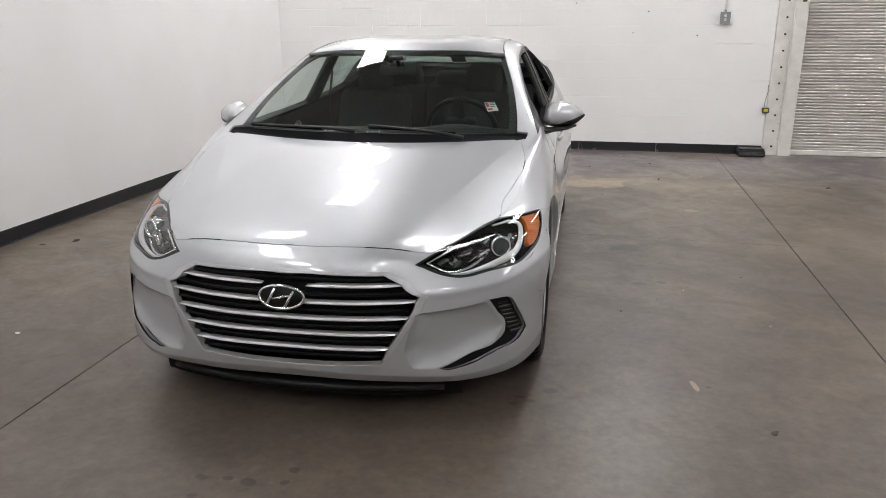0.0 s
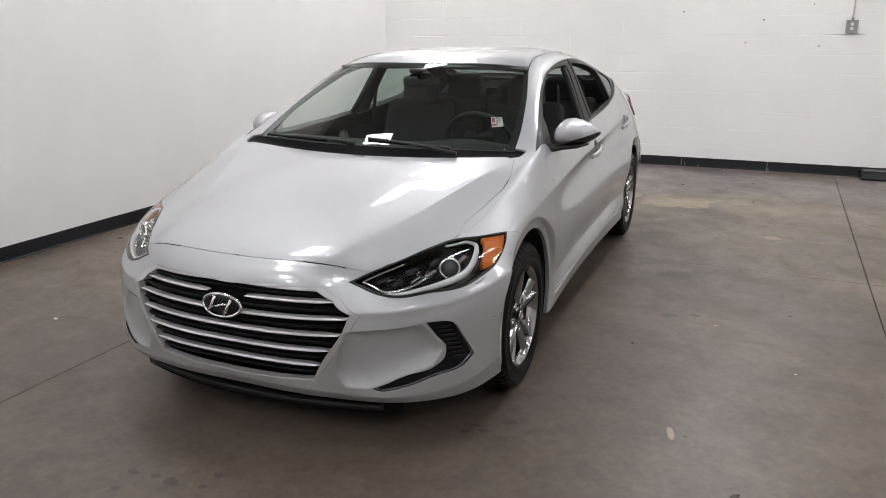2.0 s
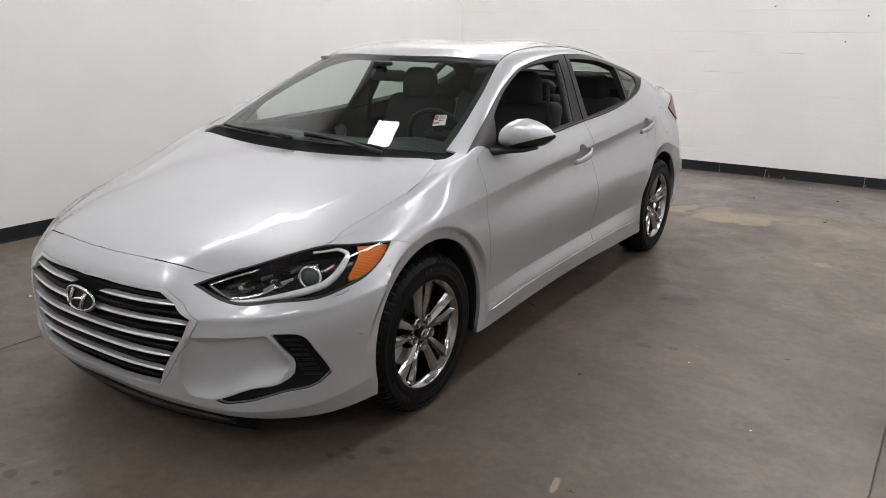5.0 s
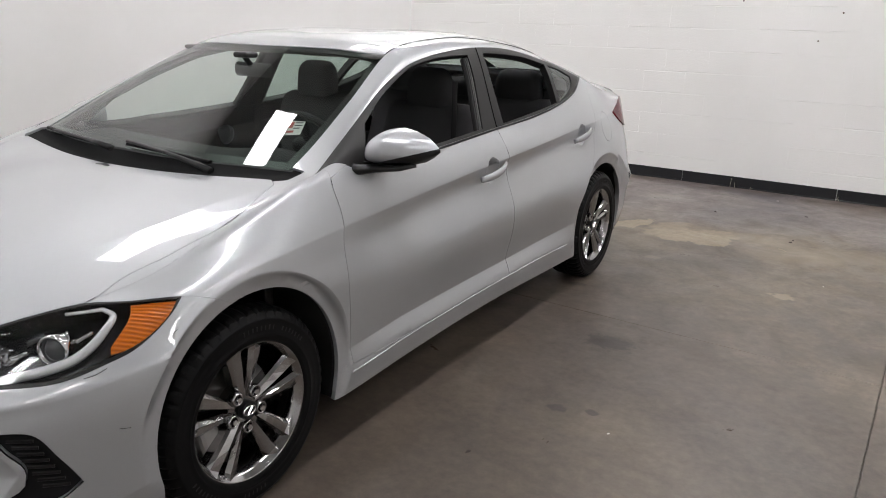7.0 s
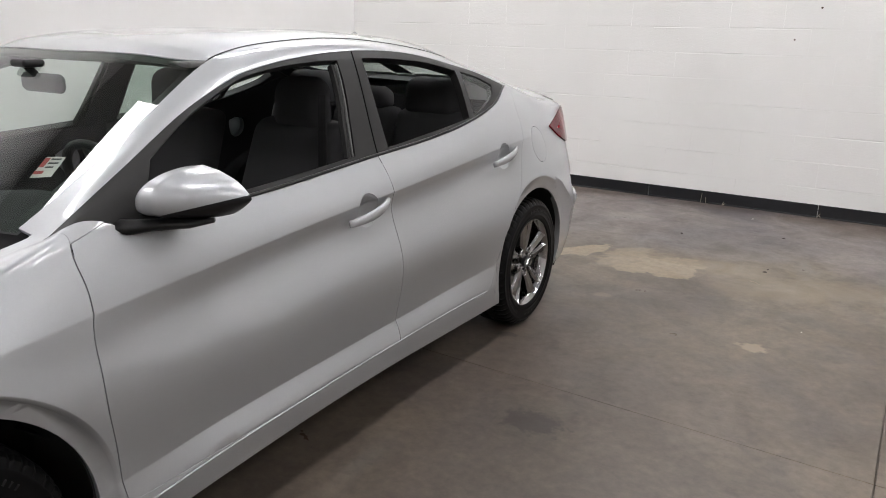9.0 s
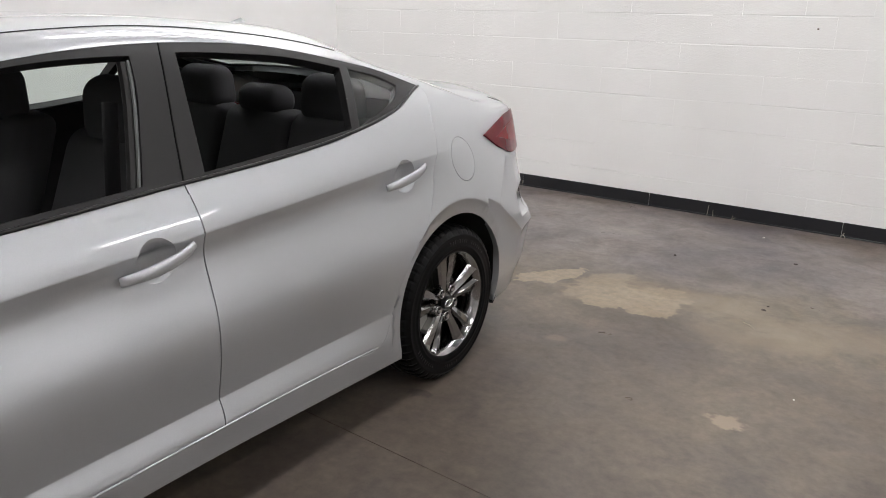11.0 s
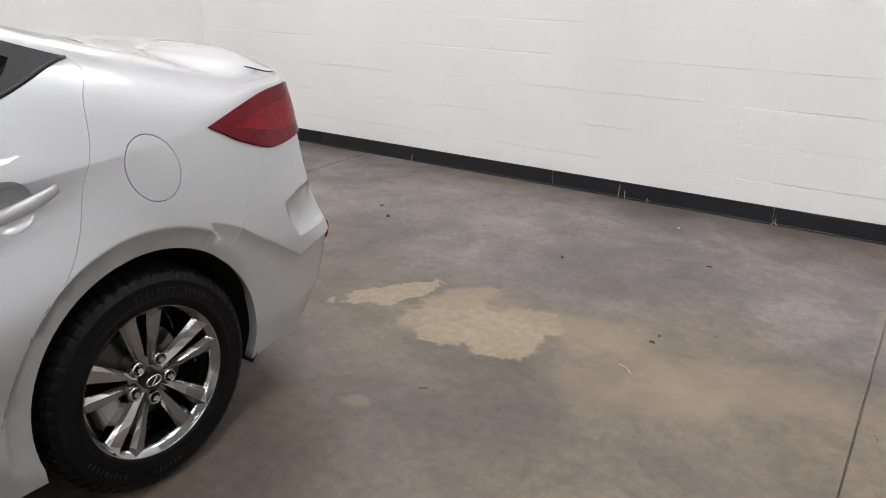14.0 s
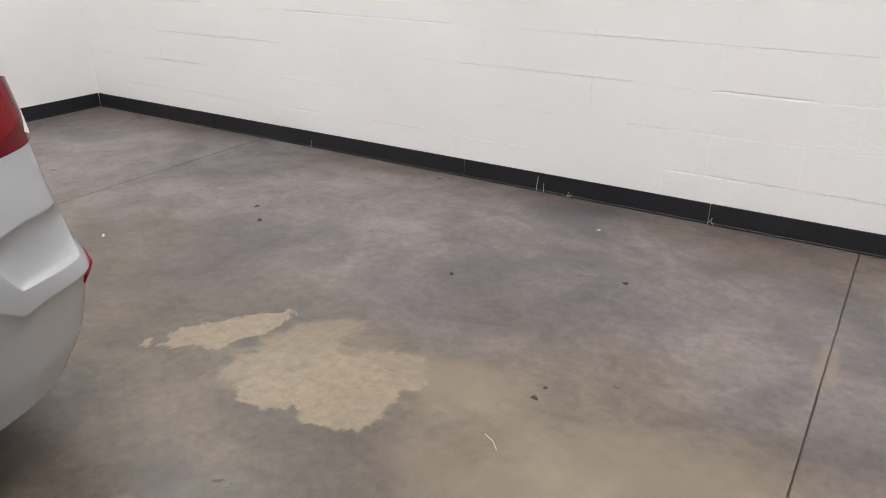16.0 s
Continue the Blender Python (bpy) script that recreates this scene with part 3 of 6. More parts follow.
# sharpness of the feature lines, by line and station
CREASE_U, CREASE_V = np.zeros(NET.shape[:2]), np.zeros(NET.shape[:2])
CREASE_U[7:, 6] = 0.9      # foot of the windscreen
CREASE_U[7:, 8] = 0.35     # windscreen header
CREASE_U[8:, 13] = 0.4     # foot of the rear screen
CREASE_V[5, 5:14] = (0.4, 0.8, 0.95, 0.95, 0.95, 0.95, 0.9, 0.8, 0.6)   # shoulder line
CREASE_V[2, 6:11] = 0.95    # lower door line
CREASE_V[6, 6:13] = 0.25   # belt
CREASE_V[7, 6:13] = 0.35   # roof rail
CREASE_V[7, 1:6] = (0.0, 0.2, 0.55, 0.65, 0.6)    # bonnet fold
CREASE_V[6, 15:18] = 0.8   # edge of the boot lid
CREASE_V[6, 0:6] = 0.3
CREASE_V[1, 0:17] = 0.5
CREASE_V[1, 0:5] = 0.9


PADS = ((0.005, .33, .408, .884, .10), (2.70, .325, .420, .893, .18))


class Loft:
    """A bicubic skin through a net of points; u along the car, v from sill to roof centre, both about in metres."""

    def __init__(self, net):
        self.P = net
        du = np.linalg.norm(np.diff(net, axis=1), axis=2)
        dv = np.linalg.norm(np.diff(net, axis=0), axis=2)
        self.U = np.r_[0, np.cumsum(du[:7].mean(0))]
        self.V = np.r_[0, np.cumsum(dv[:, 4:14].mean(1))]
        self.Mu = self.slope(net, self.U, 1, "mirror", "mirror")
        self.Mv = self.slope(net, self.V, 0, "open", "mirror")
        self.Muv = self.slope(self.Mu, self.V, 0, "open", "open")
        Du = np.diff(net, axis=1) / np.diff(self.U)[None, :, None]
        Dv = np.diff(net, axis=0) / np.diff(self.V)[:, None, None]
        cu, cv = CREASE_U[..., None], CREASE_V[..., None]
        self.MuL, self.MuR, self.MvL, self.MvR = self.Mu.copy(), self.Mu.copy(), self.Mv.copy(), self.Mv.copy()
        self.MuL[:, 1:] += cu[:, 1:] * (Du - self.Mu[:, 1:])
        self.MuR[:, :-1] += cu[:, :-1] * (Du - self.Mu[:, :-1])
        self.MvL[1:] += cv[1:] * (Dv - self.Mv[1:])
        above = cv[:-1].copy()
        above[5, 6:14] *= 0.45      # the doors swell a little over the shoulder fold
        self.MvR[:-1] += above * (Dv - self.Mv[:-1])

    @staticmethod
    def slope(P, K, axis, first, last, turned=False):
        P = np.moveaxis(P, axis, 0)
        flip = np.array([-1, 1, 1.0])
        D = np.diff(P, axis=0) / np.diff(K)[:, None, None]
        w = np.diff(K)
        M = np.empty_like(P)
        M[1:-1] = (D[:-1] * w[1:, None, None] + D[1:] * w[:-1, None, None]) / (w[1:] + w[:-1])[:, None, None]
        M[0], M[-1] = D[0], D[-1]
        if first == "mirror":
            M[0] = (P[1] - P[1] * flip) / (2 * w[0])
        if last == "mirror":
            M[-1] = (P[-2] * flip - P[-2]) / (2 * w[-1])
        return np.moveaxis(M, 0, axis)

    @staticmethod
    def basis(K, x):
        x = np.clip(x, K[0], K[-1])
        k = np.clip(np.searchsorted(K, x, side="right") - 1, 0, len(K) - 2)
        h = K[k + 1] - K[k]
        t = (x - K[k]) / h
        return k, (2 * t**3 - 3 * t**2 + 1, -2 * t**3 + 3 * t**2, h * (t**3 - 2 * t**2 + t), h * (t**3 - t**2))

    def at(self, uv):
        return self.pads(self.sunk(np.atleast_2d(uv)))

    recesses = ()

    def sunk(self, uv, e=2e-3):
        P = self.raw(uv)
        for poly, depth, rim in self.recesses:
            k = np.flatnonzero((uv > poly.min(0)).all(1) & (uv < poly.max(0)).all(1))
            k = k[inside(poly, uv[k])] if len(k) else k
            if not len(k):
                continue
            q, d = uv[k], np.full(len(k), 9.0)
            for a, b in zip(poly, np.roll(poly, -1, axis=0)):
                t = np.clip(((q - a) @ (b - a)) / max((b - a) @ (b - a), 1e-12), 0, 1)
                d = np.minimum(d, np.linalg.norm(q - a - t[:, None] * (b - a), axis=1))
            n = np.cross(self.raw(q + (e, 0)) - self.raw(q - (e, 0)), self.raw(q + (0, e)) - self.raw(q - (0, e)))
            n /= np.maximum(np.linalg.norm(n, axis=1, keepdims=True), 1e-12)
            P[k] -= n * (depth * (1 - np.exp(-1.7 * d / rim)))[:, None]
        return P

    @staticmethod
    def pads(P):
        """Flat, upright faces round the wheel openings."""
        P = P.copy()
        for cy, cz, r0, x0, lean in PADS:
            r = np.hypot(P[:, 1] - cy, P[:, 2] - cz)
            k = np.clip((r0 - r) / .012, 0, 1) * (P[:, 0] > .5)
            over = np.maximum(P[:, 0] - x0 + lean * np.maximum(r0 - r, 0), 0)
            P[:, 0] -= k * over
        return P

    def raw(self, uv):
        uv = np.atleast_2d(uv)
        j, (a0, a1, b0, b1) = self.basis(self.U, uv[:, 0])
        i, (c0, c1, d0, d1) = self.basis(self.V, uv[:, 1])
        out = 0
        for ii, c, d, mv in ((i, c0, d0, self.MvR), (i + 1, c1, d1, self.MvL)):
            for jj, a, b, mu in ((j, a0, b0, self.MuR), (j + 1, a1, b1, self.MuL)):
                out = out + (c * a)[:, None] * self.P[ii, jj] + (c * b)[:, None] * mu[ii, jj]
                out = out + (d * a)[:, None] * mv[ii, jj] + (d * b)[:, None] * self.Muv[ii, jj]
        return out

    def normal(self, uv, e=2e-3):
        uv = np.atleast_2d(uv)
        lo, hi = np.array([self.U[0], self.V[0]]), np.array([self.U[-1], self.V[-1]])
        eu, ev = np.array([e, 0]), np.array([0, e])
        tu = self.at(np.minimum(uv + eu, hi)) - self.at(np.maximum(uv - eu, lo))
        tv = self.at(np.minimum(uv + ev, hi)) - self.at(np.maximum(uv - ev, lo))
        n = np.cross(tu, tv)
        return n / np.maximum(np.linalg.norm(n, axis=1, keepdims=True), 1e-12)


SKIN = Loft(NET)

from mathutils.bvhtree import BVHTree
from mathutils.kdtree import KDTree
from mathutils import geometry


def fine(knots, n):
    return np.concatenate([np.linspace(a, b, n, endpoint=False) for a, b in zip(knots[:-1], knots[1:])] + [knots[-1:]])


def lattice():
    us, vs = fine(SKIN.U, 14), fine(SKIN.V, 12)
    g = np.array([(u, v) for v in vs for u in us])
    n = len(us)
    tri = []
    for r in range(len(vs) - 1):
        for c in range(n - 1):
            k = r * n + c
            tri += [(k, k + 1, k + n + 1), (k, k + n + 1, k + n)]
    p = SKIN.at(g)
    return g, p, tri, BVHTree.FromPolygons(p.tolist(), tri)


LAT_UV, LAT_P, LAT_TRI, LAT_TREE = lattice()


def to_uv(k, place):
    a, b, c = LAT_TRI[k]
    q = geometry.barycentric_transform(place, *(Vector(LAT_P[n]) for n in (a, b, c)), *(Vector((*LAT_UV[n], 0)) for n in (a, b, c)))
    return (q.x, q.y)


def near(p):
    """The skin's own coordinates nearest to a point in space."""
    place, _, k, _ = LAT_TREE.find_nearest(Vector(to_car(p)))
    return to_uv(k, place)


def cast(p, way):
    place, _, k, _ = LAT_TREE.ray_cast(Vector(p), Vector(way).normalized())
    return to_uv(k, place) if place is not None else None


def on_skin(p, lift=0.0):
    uv = [near(p)]
    return Vector(SKIN.at(uv)[0] + lift * SKIN.normal(uv)[0])


def shrunk(poly, d):
    """A closed line of the skin, drawn in by d."""
    q = np.array(poly)
    a = sum(q[:, 0] * np.roll(q[:, 1], -1) - np.roll(q[:, 0], -1) * q[:, 1])
    t = np.roll(q, -2, axis=0) - np.roll(q, 2, axis=0)
    n = np.stack([-t[:, 1], t[:, 0]], 1) * (1 if a > 0 else -1)
    return q + d * n / np.maximum(np.linalg.norm(n, axis=1, keepdims=True), 1e-9)


def rounded(points, closed=True, step=0.014, sharp=38):
    """A smooth line through points that keeps its sharp corners."""
    P = np.array(points, float)
    n = len(P)
    out = []
    T = np.zeros_like(P)
    corner = np.zeros(n, bool)
    for k in range(n):
        if not closed and k in (0, n - 1):
            corner[k] = True
            continue
        a, b = P[k] - P[k - 1], P[(k + 1) % n] - P[k]
        la, lb = np.linalg.norm(a), np.linalg.norm(b)
        if la < 1e-9 or lb < 1e-9:
            corner[k] = True
            continue
        corner[k] = math.degrees(math.acos(np.clip(a @ b / la / lb, -1, 1))) > sharp
        T[k] = (a / la * lb + b / lb * la) / (la + lb)
    for k in range(n if closed else n - 1):
        a, b = P[k], P[(k + 1) % n]
        d = np.linalg.norm(b - a)
        ta = (b - a) / max(d, 1e-9) if corner[k] else T[k]
        tb = (b - a) / max(d, 1e-9) if corner[(k + 1) % n] else T[(k + 1) % n]
        m = max(1, int(d / step))
        for t in np.arange(m) / m:
            out.append((2*t**3-3*t*t+1) * a + (t**3-2*t*t+t) * d * ta + (-2*t**3+3*t*t) * b + (t**3-t*t) * d * tb)
    if not closed:
        out.append(P[-1])
    return np.array(out)


def outline(points, sharp=38):
    return rounded([near(p) for p in points], True, 0.014, sharp)


def inside(poly, q):
    x, y = q[:, 0], q[:, 1]
    hit = np.zeros(len(q), bool)
    for (ax, ay), (bx, by) in zip(poly, np.roll(poly, -1, axis=0)):
        if ay == by:
            continue
        hit ^= ((ay > y) != (by > y)) & (x < (bx - ax) * (y - ay) / (by - ay) + ax)
    return hit


def ring(cy, cz, r, x=0.9, n=56):
    """A circle seen from the side, laid on the skin."""
    out = []
    for k in range(n):
        a = 2 * math.pi * k / n
        q = cast((2.0, cy + r * math.cos(a), cz + r * math.sin(a)), (-1, 0, 0))
        if q is not None:
            out.append(q)
    return np.array(out)


def arch(cy, cz, r):
    """A wheel opening, open towards the sill."""
    out = []
    for k in range(49):
        a = math.radians(-24 + 228 * k / 48)
        y, z = cy + r * math.cos(a), cz + r * math.sin(a)
        q = cast((2.0, y, z), (-1, 0, 0))
        if q is None or z < 0.225:
            q = (near((0.86, y, 0.2))[0], -0.03)
        out.append(q)
    return np.array(out)


FRONT_AXLE, REAR_AXLE, HUB_Z = 0.0, 2.70, 0.315

SEAM_B = ((.742, 1.572, .985), (.775, 1.575, .939), (.815, 1.575, .865), (.825, 1.572, .753), (.870, 1.56, .62), (.836, 1.57, .43), (.850, 1.57, .36), (.852, 1.565, .312))
DOOR_FRONT = ((.797, .41, .946), (.81, .406, .915), (.832, .412, .858), (.847, .406, .775), (.86, .40, .675), (.875, .40, .574), (.863, .417, .448), (.864, .432, .306))
DOOR_REAR = ((.854, 2.193, .305), (.860, 2.24, .322), (.862, 2.27, .364), (.868, 2.331, .493), (.875, 2.403, .619), (.861, 2.501, .70), (.84, 2.553, .777), (.805, 2.614, .907), (.766, 2.658, .987), (.728, 2.681, 1.054), (.664, 2.722, 1.126), (.64, 2.70, 1.15))

HEADLIGHT = outline([(.434, -.742, .642), (.484, -.686, .667), (.56, -.573, .695), (.615, -.48, .718), (.688, -.368, .735), (.764, -.293, .735), (.825, -.203, .733), (.836, -.245, .702), (.838, -.306, .665), (.830, -.363, .638), (.812, -.418, .622), (.774, -.506, .600), (.683, -.608, .594), (.572, -.698, .590), (.512, -.722, .607), (.465, -.735, .63)])
TAILLIGHT = outline([(.751, 3.015, .942), (.703, 3.176, .975), (.65, 3.33, .993), (.597, 3.43, .992), (.565, 3.48, .985), (.52, 3.52, .95), (.53, 3.52, .88), (.60, 3.485, .845), (.66, 3.42, .835), (.738, 3.205, .847), (.751, 3.10, .893)])
REAR_SCREEN = outline([(-.05, 2.42, 1.30), (.30, 2.43, 1.29), (.46, 2.48, 1.27), (.53, 2.58, 1.21), (.55, 2.70, 1.165), (.52, 2.84, 1.12), (.30, 2.90, 1.13), (-.05, 2.92, 1.13)])
WINDSCREEN = outline([(-.05, .255, .97), (.0, .255, .97), (.30, .275, .97), (.52, .325, .965), (.672, .36, .965), (.659, .477, 1.024), (.615, .706, 1.143), (.527, 1.052, 1.306), (.46, 1.0, 1.31), (.35, .968, 1.317), (.093, .94, 1.325), (-.05, .938, 1.325)])

SHAPE = {
    "arch_front": arch(FRONT_AXLE + 0.01, HUB_Z + 0.02, 0.352),
    "arch_rear": arch(REAR_AXLE + .003, HUB_Z + 0.015, 0.353),
    "grille_open": outline([(-.05, -.85, .6165), (.008, -.846, .6165), (.183, -.835, .617), (.342, -.80, .614), (.398, -.793, .583), (.460, -.788, .538), (.420, -.813, .449), (.330, -.829, .292), (.171, -.845, .283), (0, -.846, .280), (-.05, -.846, .280)], 22),
    "grille_frame": outline([(-.05, -.84, .628), (.006, -.842, .628), (.193, -.829, .629), (.353, -.79, .627), (.425, -.777, .588), (.489, -.772, .537), (.44, -.803, .445), (.384, -.819, .355), (.328, -.822, .281), (.165, -.839, .275), (0, -.842, .272), (-.05, -.842, .272)], 22),
    "fog": outline([(.683, -.655, .499), (.745, -.593, .492), (.785, -.547, .422), (.810, -.508, .345), (.79, -.54, .316), (.715, -.63, .293), (.59, -.72, .256), (.532, -.752, .255), (.522, -.758, .262), (.625, -.705, .307), (.714, -.633, .334), (.737, -.609, .36), (.74, -.605, .388), (.714, -.632, .445)], 55),
    "amber": outline([(.758, -.306, .731), (.796, -.257, .731), (.822, -.215, .728), (.832, -.25, .697), (.834, -.307, .665), (.825, -.357, .645), (.808, -.402, .640), (.80, -.395, .655), (.795, -.352, .69)]),
    "headlight_lens": shrunk(HEADLIGHT, 0.009),
    "headlight": HEADLIGHT,
    "reverse_lamp": outline([(.60, 3.486, .905), (.55, 3.512, .905), (.54, 3.513, .87), (.61, 3.478, .855), (.625, 3.465, .865)]),
    "tail_core": outline([(.722, 3.12, .915), (.665, 3.30, .948), (.61, 3.415, .948), (.592, 3.44, .905), (.64, 3.40, .872), (.70, 3.24, .885)]),
    "taillight": TAILLIGHT,
    "front_glass": outline([(.706, .696, 1.085), (.665, .825, 1.151), (.626, .996, 1.221), (.60, 1.24, 1.281), (.595, 1.555, 1.296), (.63, 1.545, 1.24), (.70, 1.495, 1.084), (.742, 1.46, .992), (.76, .98, .968), (.772, .674, .957), (.775, .60, .968)]),
    "rear_glass": outline([(.593, 1.695, 1.302), (.592, 1.955, 1.291), (.594, 2.14, 1.272), (.606, 2.32, 1.237), (.733, 2.235, 1.050), (.737, 1.98, 1.025), (.744, 1.645, 1.000), (.68, 1.668, 1.15)]),
    "quarter_glass": outline([(.607, 2.36, 1.234), (.625, 2.50, 1.196), (.65, 2.565, 1.165), (.683, 2.53, 1.137), (.72, 2.41, 1.094), (.735, 2.275, 1.055)]),
    "side_trim": outline([(.762, .366, .957), (.738, .474, 1.005), (.699, .631, 1.078), (.643, .852, 1.18), (.613, 1.013, 1.24), (.588, 1.27, 1.298), (.582, 1.44, 1.317), (.576, 1.62, 1.326), (.568, 1.81, 1.323), (.565, 2.02, 1.312), (.575, 2.3, 1.265), (.602, 2.55, 1.208), (.64, 2.70, 1.15), (.71, 2.50, 1.094), (.728, 2.39, 1.070), (.736, 2.2, 1.034), (.742, 2.0, 1.010), (.75, 1.5, .980), (.768, 1.05, .957), (.785, .556, .944)]),
    "windscreen_clear": shrunk(WINDSCREEN, 0.03),
    "windscreen": WINDSCREEN,
    "rear_clear": shrunk(REAR_SCREEN, 0.06),
    "rear_screen": REAR_SCREEN,
    "fuel_flap": ring(2.788, .882, .083),
    "front_cup": ring(1.425, .823, .055),
    "rear_cup": ring(2.42, .873, .055),
    "front_door": outline([*DOOR_FRONT, (.862, .572, .302), (.857, .898, .303), (.855, 1.3, .312), *SEAM_B[::-1], (.72, 1.5, 1.10), (.72, 1.1, 1.08), (.76, .6, 1.0)]),
    "rear_door": outline([*SEAM_B, (.855, 1.9, .315), (.856, 2.10, .309), *DOOR_REAR, (.66, 2.55, 1.15), (.70, 2.2, 1.15), (.72, 1.6, 1.10)]),
    "bonnet": outline([(-.05, -.775, .70), (.05, -.774, .70), (.256, -.757, .70), (.416, -.715, .682), (.48, -.684, .669), (.585, -.53, .70), (.645, -.44, .722), (.683, -.36, .738), (.68, -.274, .77), (.709, -.125, .812), (.736, .084, .879), (.71, .22, .918), (.663, .285, .938), (.50, .245, .932), (.30, .20, .928), (.1, .175, .922), (-.05, .17, .92)]),
    "cowl": outline([(-.05, .15, .92), (.3, .18, .925), (.50, .22, .93), (.66, .265, .935), (.715, .30, .94), (.72, .37, .965), (.62, .37, .97), (.50, .35, .97), (.30, .30, .975), (-.05, .28, .975)]),
    "boot_lid": outline([(-.05, 2.94, 1.115), (.30, 2.92, 1.12), (.52, 2.87, 1.11), (.575, 2.93, 1.09), (.60, 3.18, 1.05), (.60, 3.33, 1.035), (.575, 3.43, 1.02), (.56, 3.47, .99), (.55, 3.50, .93), (.52, 3.52, .85), (.48, 3.55, .70), (.3, 3.59, .66), (-.05, 3.60, .66)]),
    "front_bumper": outline([(-.05, -.775, .70), (.05, -.774, .70), (.256, -.757, .70), (.416, -.715, .682), (.47, -.69, .668), (.60, -.55, .66), (.77, -.33, .69), (.827, -.201, .732), (.85, -.155, .721), (.862, -.115, .706), (.873, -.06, .677), (.88, -.02, .55), (.86, .0, .22), (.85, -.06, .19), (.7, -.5, .17), (.3, -.78, .18), (-.05, -.80, .19)]),
    "rear_bumper": outline([(.738, 3.205, .847), (.796, 3.11, .755), (.84, 3.028, .664), (.865, 2.96, .588), (.87, 2.8, .4), (.85, 2.8, .205), (.83, 3.06, .21), (.77, 3.31, .21), (.68, 3.45, .22), (.45, 3.52, .23), (-.05, 3.55, .24), (-.05, 3.60, .66), (.3, 3.59, .66), (.48, 3.55, .70), (.52, 3.52, .85), (.60, 3.48, .86)]),
    "fender": outline([(.60, -.55, .74), (.74, .084, .90), (.75, .30, .955), (.762, .366, .957), *DOOR_FRONT, (.869, .39, .30), (.86, .35, .2), (.86, -.1, .2), (.87, -.2, .5), (.75, -.4, .65)]),
    "roof": outline([(-.05, .9, 1.31), (.35, .95, 1.31), (.53, 1.045, 1.305), (.503, 1.226, 1.348), (.496, 1.40, 1.363), (.488, 1.7, 1.368), (.485, 2.0, 1.345), (.49, 2.2, 1.31), (.50, 2.40, 1.265), (.50, 2.56, 1.22), (.40, 2.50, 1.27), (-.05, 2.47, 1.29)]),
}
# keep the lower edges of panels on the lower edge of the skin
for k_ in ("front_bumper", "rear_bumper", "fender"):
    q_ = SHAPE[k_]
    q_[q_[:, 1] < 0.03, 1] = -0.03
for k_ in ("grille_open", "grille_frame", "bonnet", "front_bumper"):
    q_ = SHAPE[k_]
    q_[q_[:, 0] < 0.012, 0] = -0.03
for k_ in ("windscreen", "windscreen_clear", "rear_clear", "rear_screen", "roof"):
    q_ = SHAPE[k_]
    q_[q_[:, 1] > SKIN.V[-1] - 0.035, 1] = SKIN.V[-1] + 0.03
for k_ in ("bonnet", "cowl", "boot_lid"):
    q_ = SHAPE[k_]
    q_[q_[:, 1] > SKIN.V[-1] - 0.012, 1] = SKIN.V[-1] + 0.03
for k_ in ("boot_lid", "rear_bumper"):
    q_ = SHAPE[k_]
    q_[q_[:, 0] > SKIN.U[-1] - 0.012, 0] = SKIN.U[-1] + 0.03


def on_car(p):
    place, _, k, _ = LAT_TREE.find_nearest(Vector(p))
    return to_uv(k, place)


def hollow(points, depth, rim):
    """A pressed-in field of the skin with a sharp edge."""
    q = np.array([on_car(p) if len(p) == 3 else (on_car((.85, p[0], .25))[0], -.2) for p in points])
    SKIN.recesses = (*SKIN.recesses, (q, depth, rim))
    return q


HOLLOWS = [
    # lower field of the rear bumper, and the angled vent field over the reflector
    hollow([(.886, 2.905, .712), (.884, 2.96, .690), (.880, 3.025, .659), (.866, 3.152, .572), (.836, 3.278, .484), (.808, 3.363, .492), (.74, 3.48, .489), (.60, 3.53, .489), (.45, 3.57, .489), (.45, 3.53, .25), (3.2,), (2.95,)], .024, .070),
    hollow([(.826, 3.243, .667), (.771, 3.371, .682), (.68, 3.495, .672), (.66, 3.50, .62), (.72, 3.475, .512), (.825, 3.294, .540), (.832, 3.251, .608)], .017, .045),
    # field between grille and fog lamp
    hollow([(.462, -.798, .478), (.543, -.761, .484), (.615, -.719, .487), (.683, -.662, .493), (.712, -.634, .445), (.738, -.607, .388), (.712, -.635, .336), (.625, -.705, .309), (.522, -.758, .264), (.45, -.80, .268), (.42, -.81, .33)], .022, .045),
]


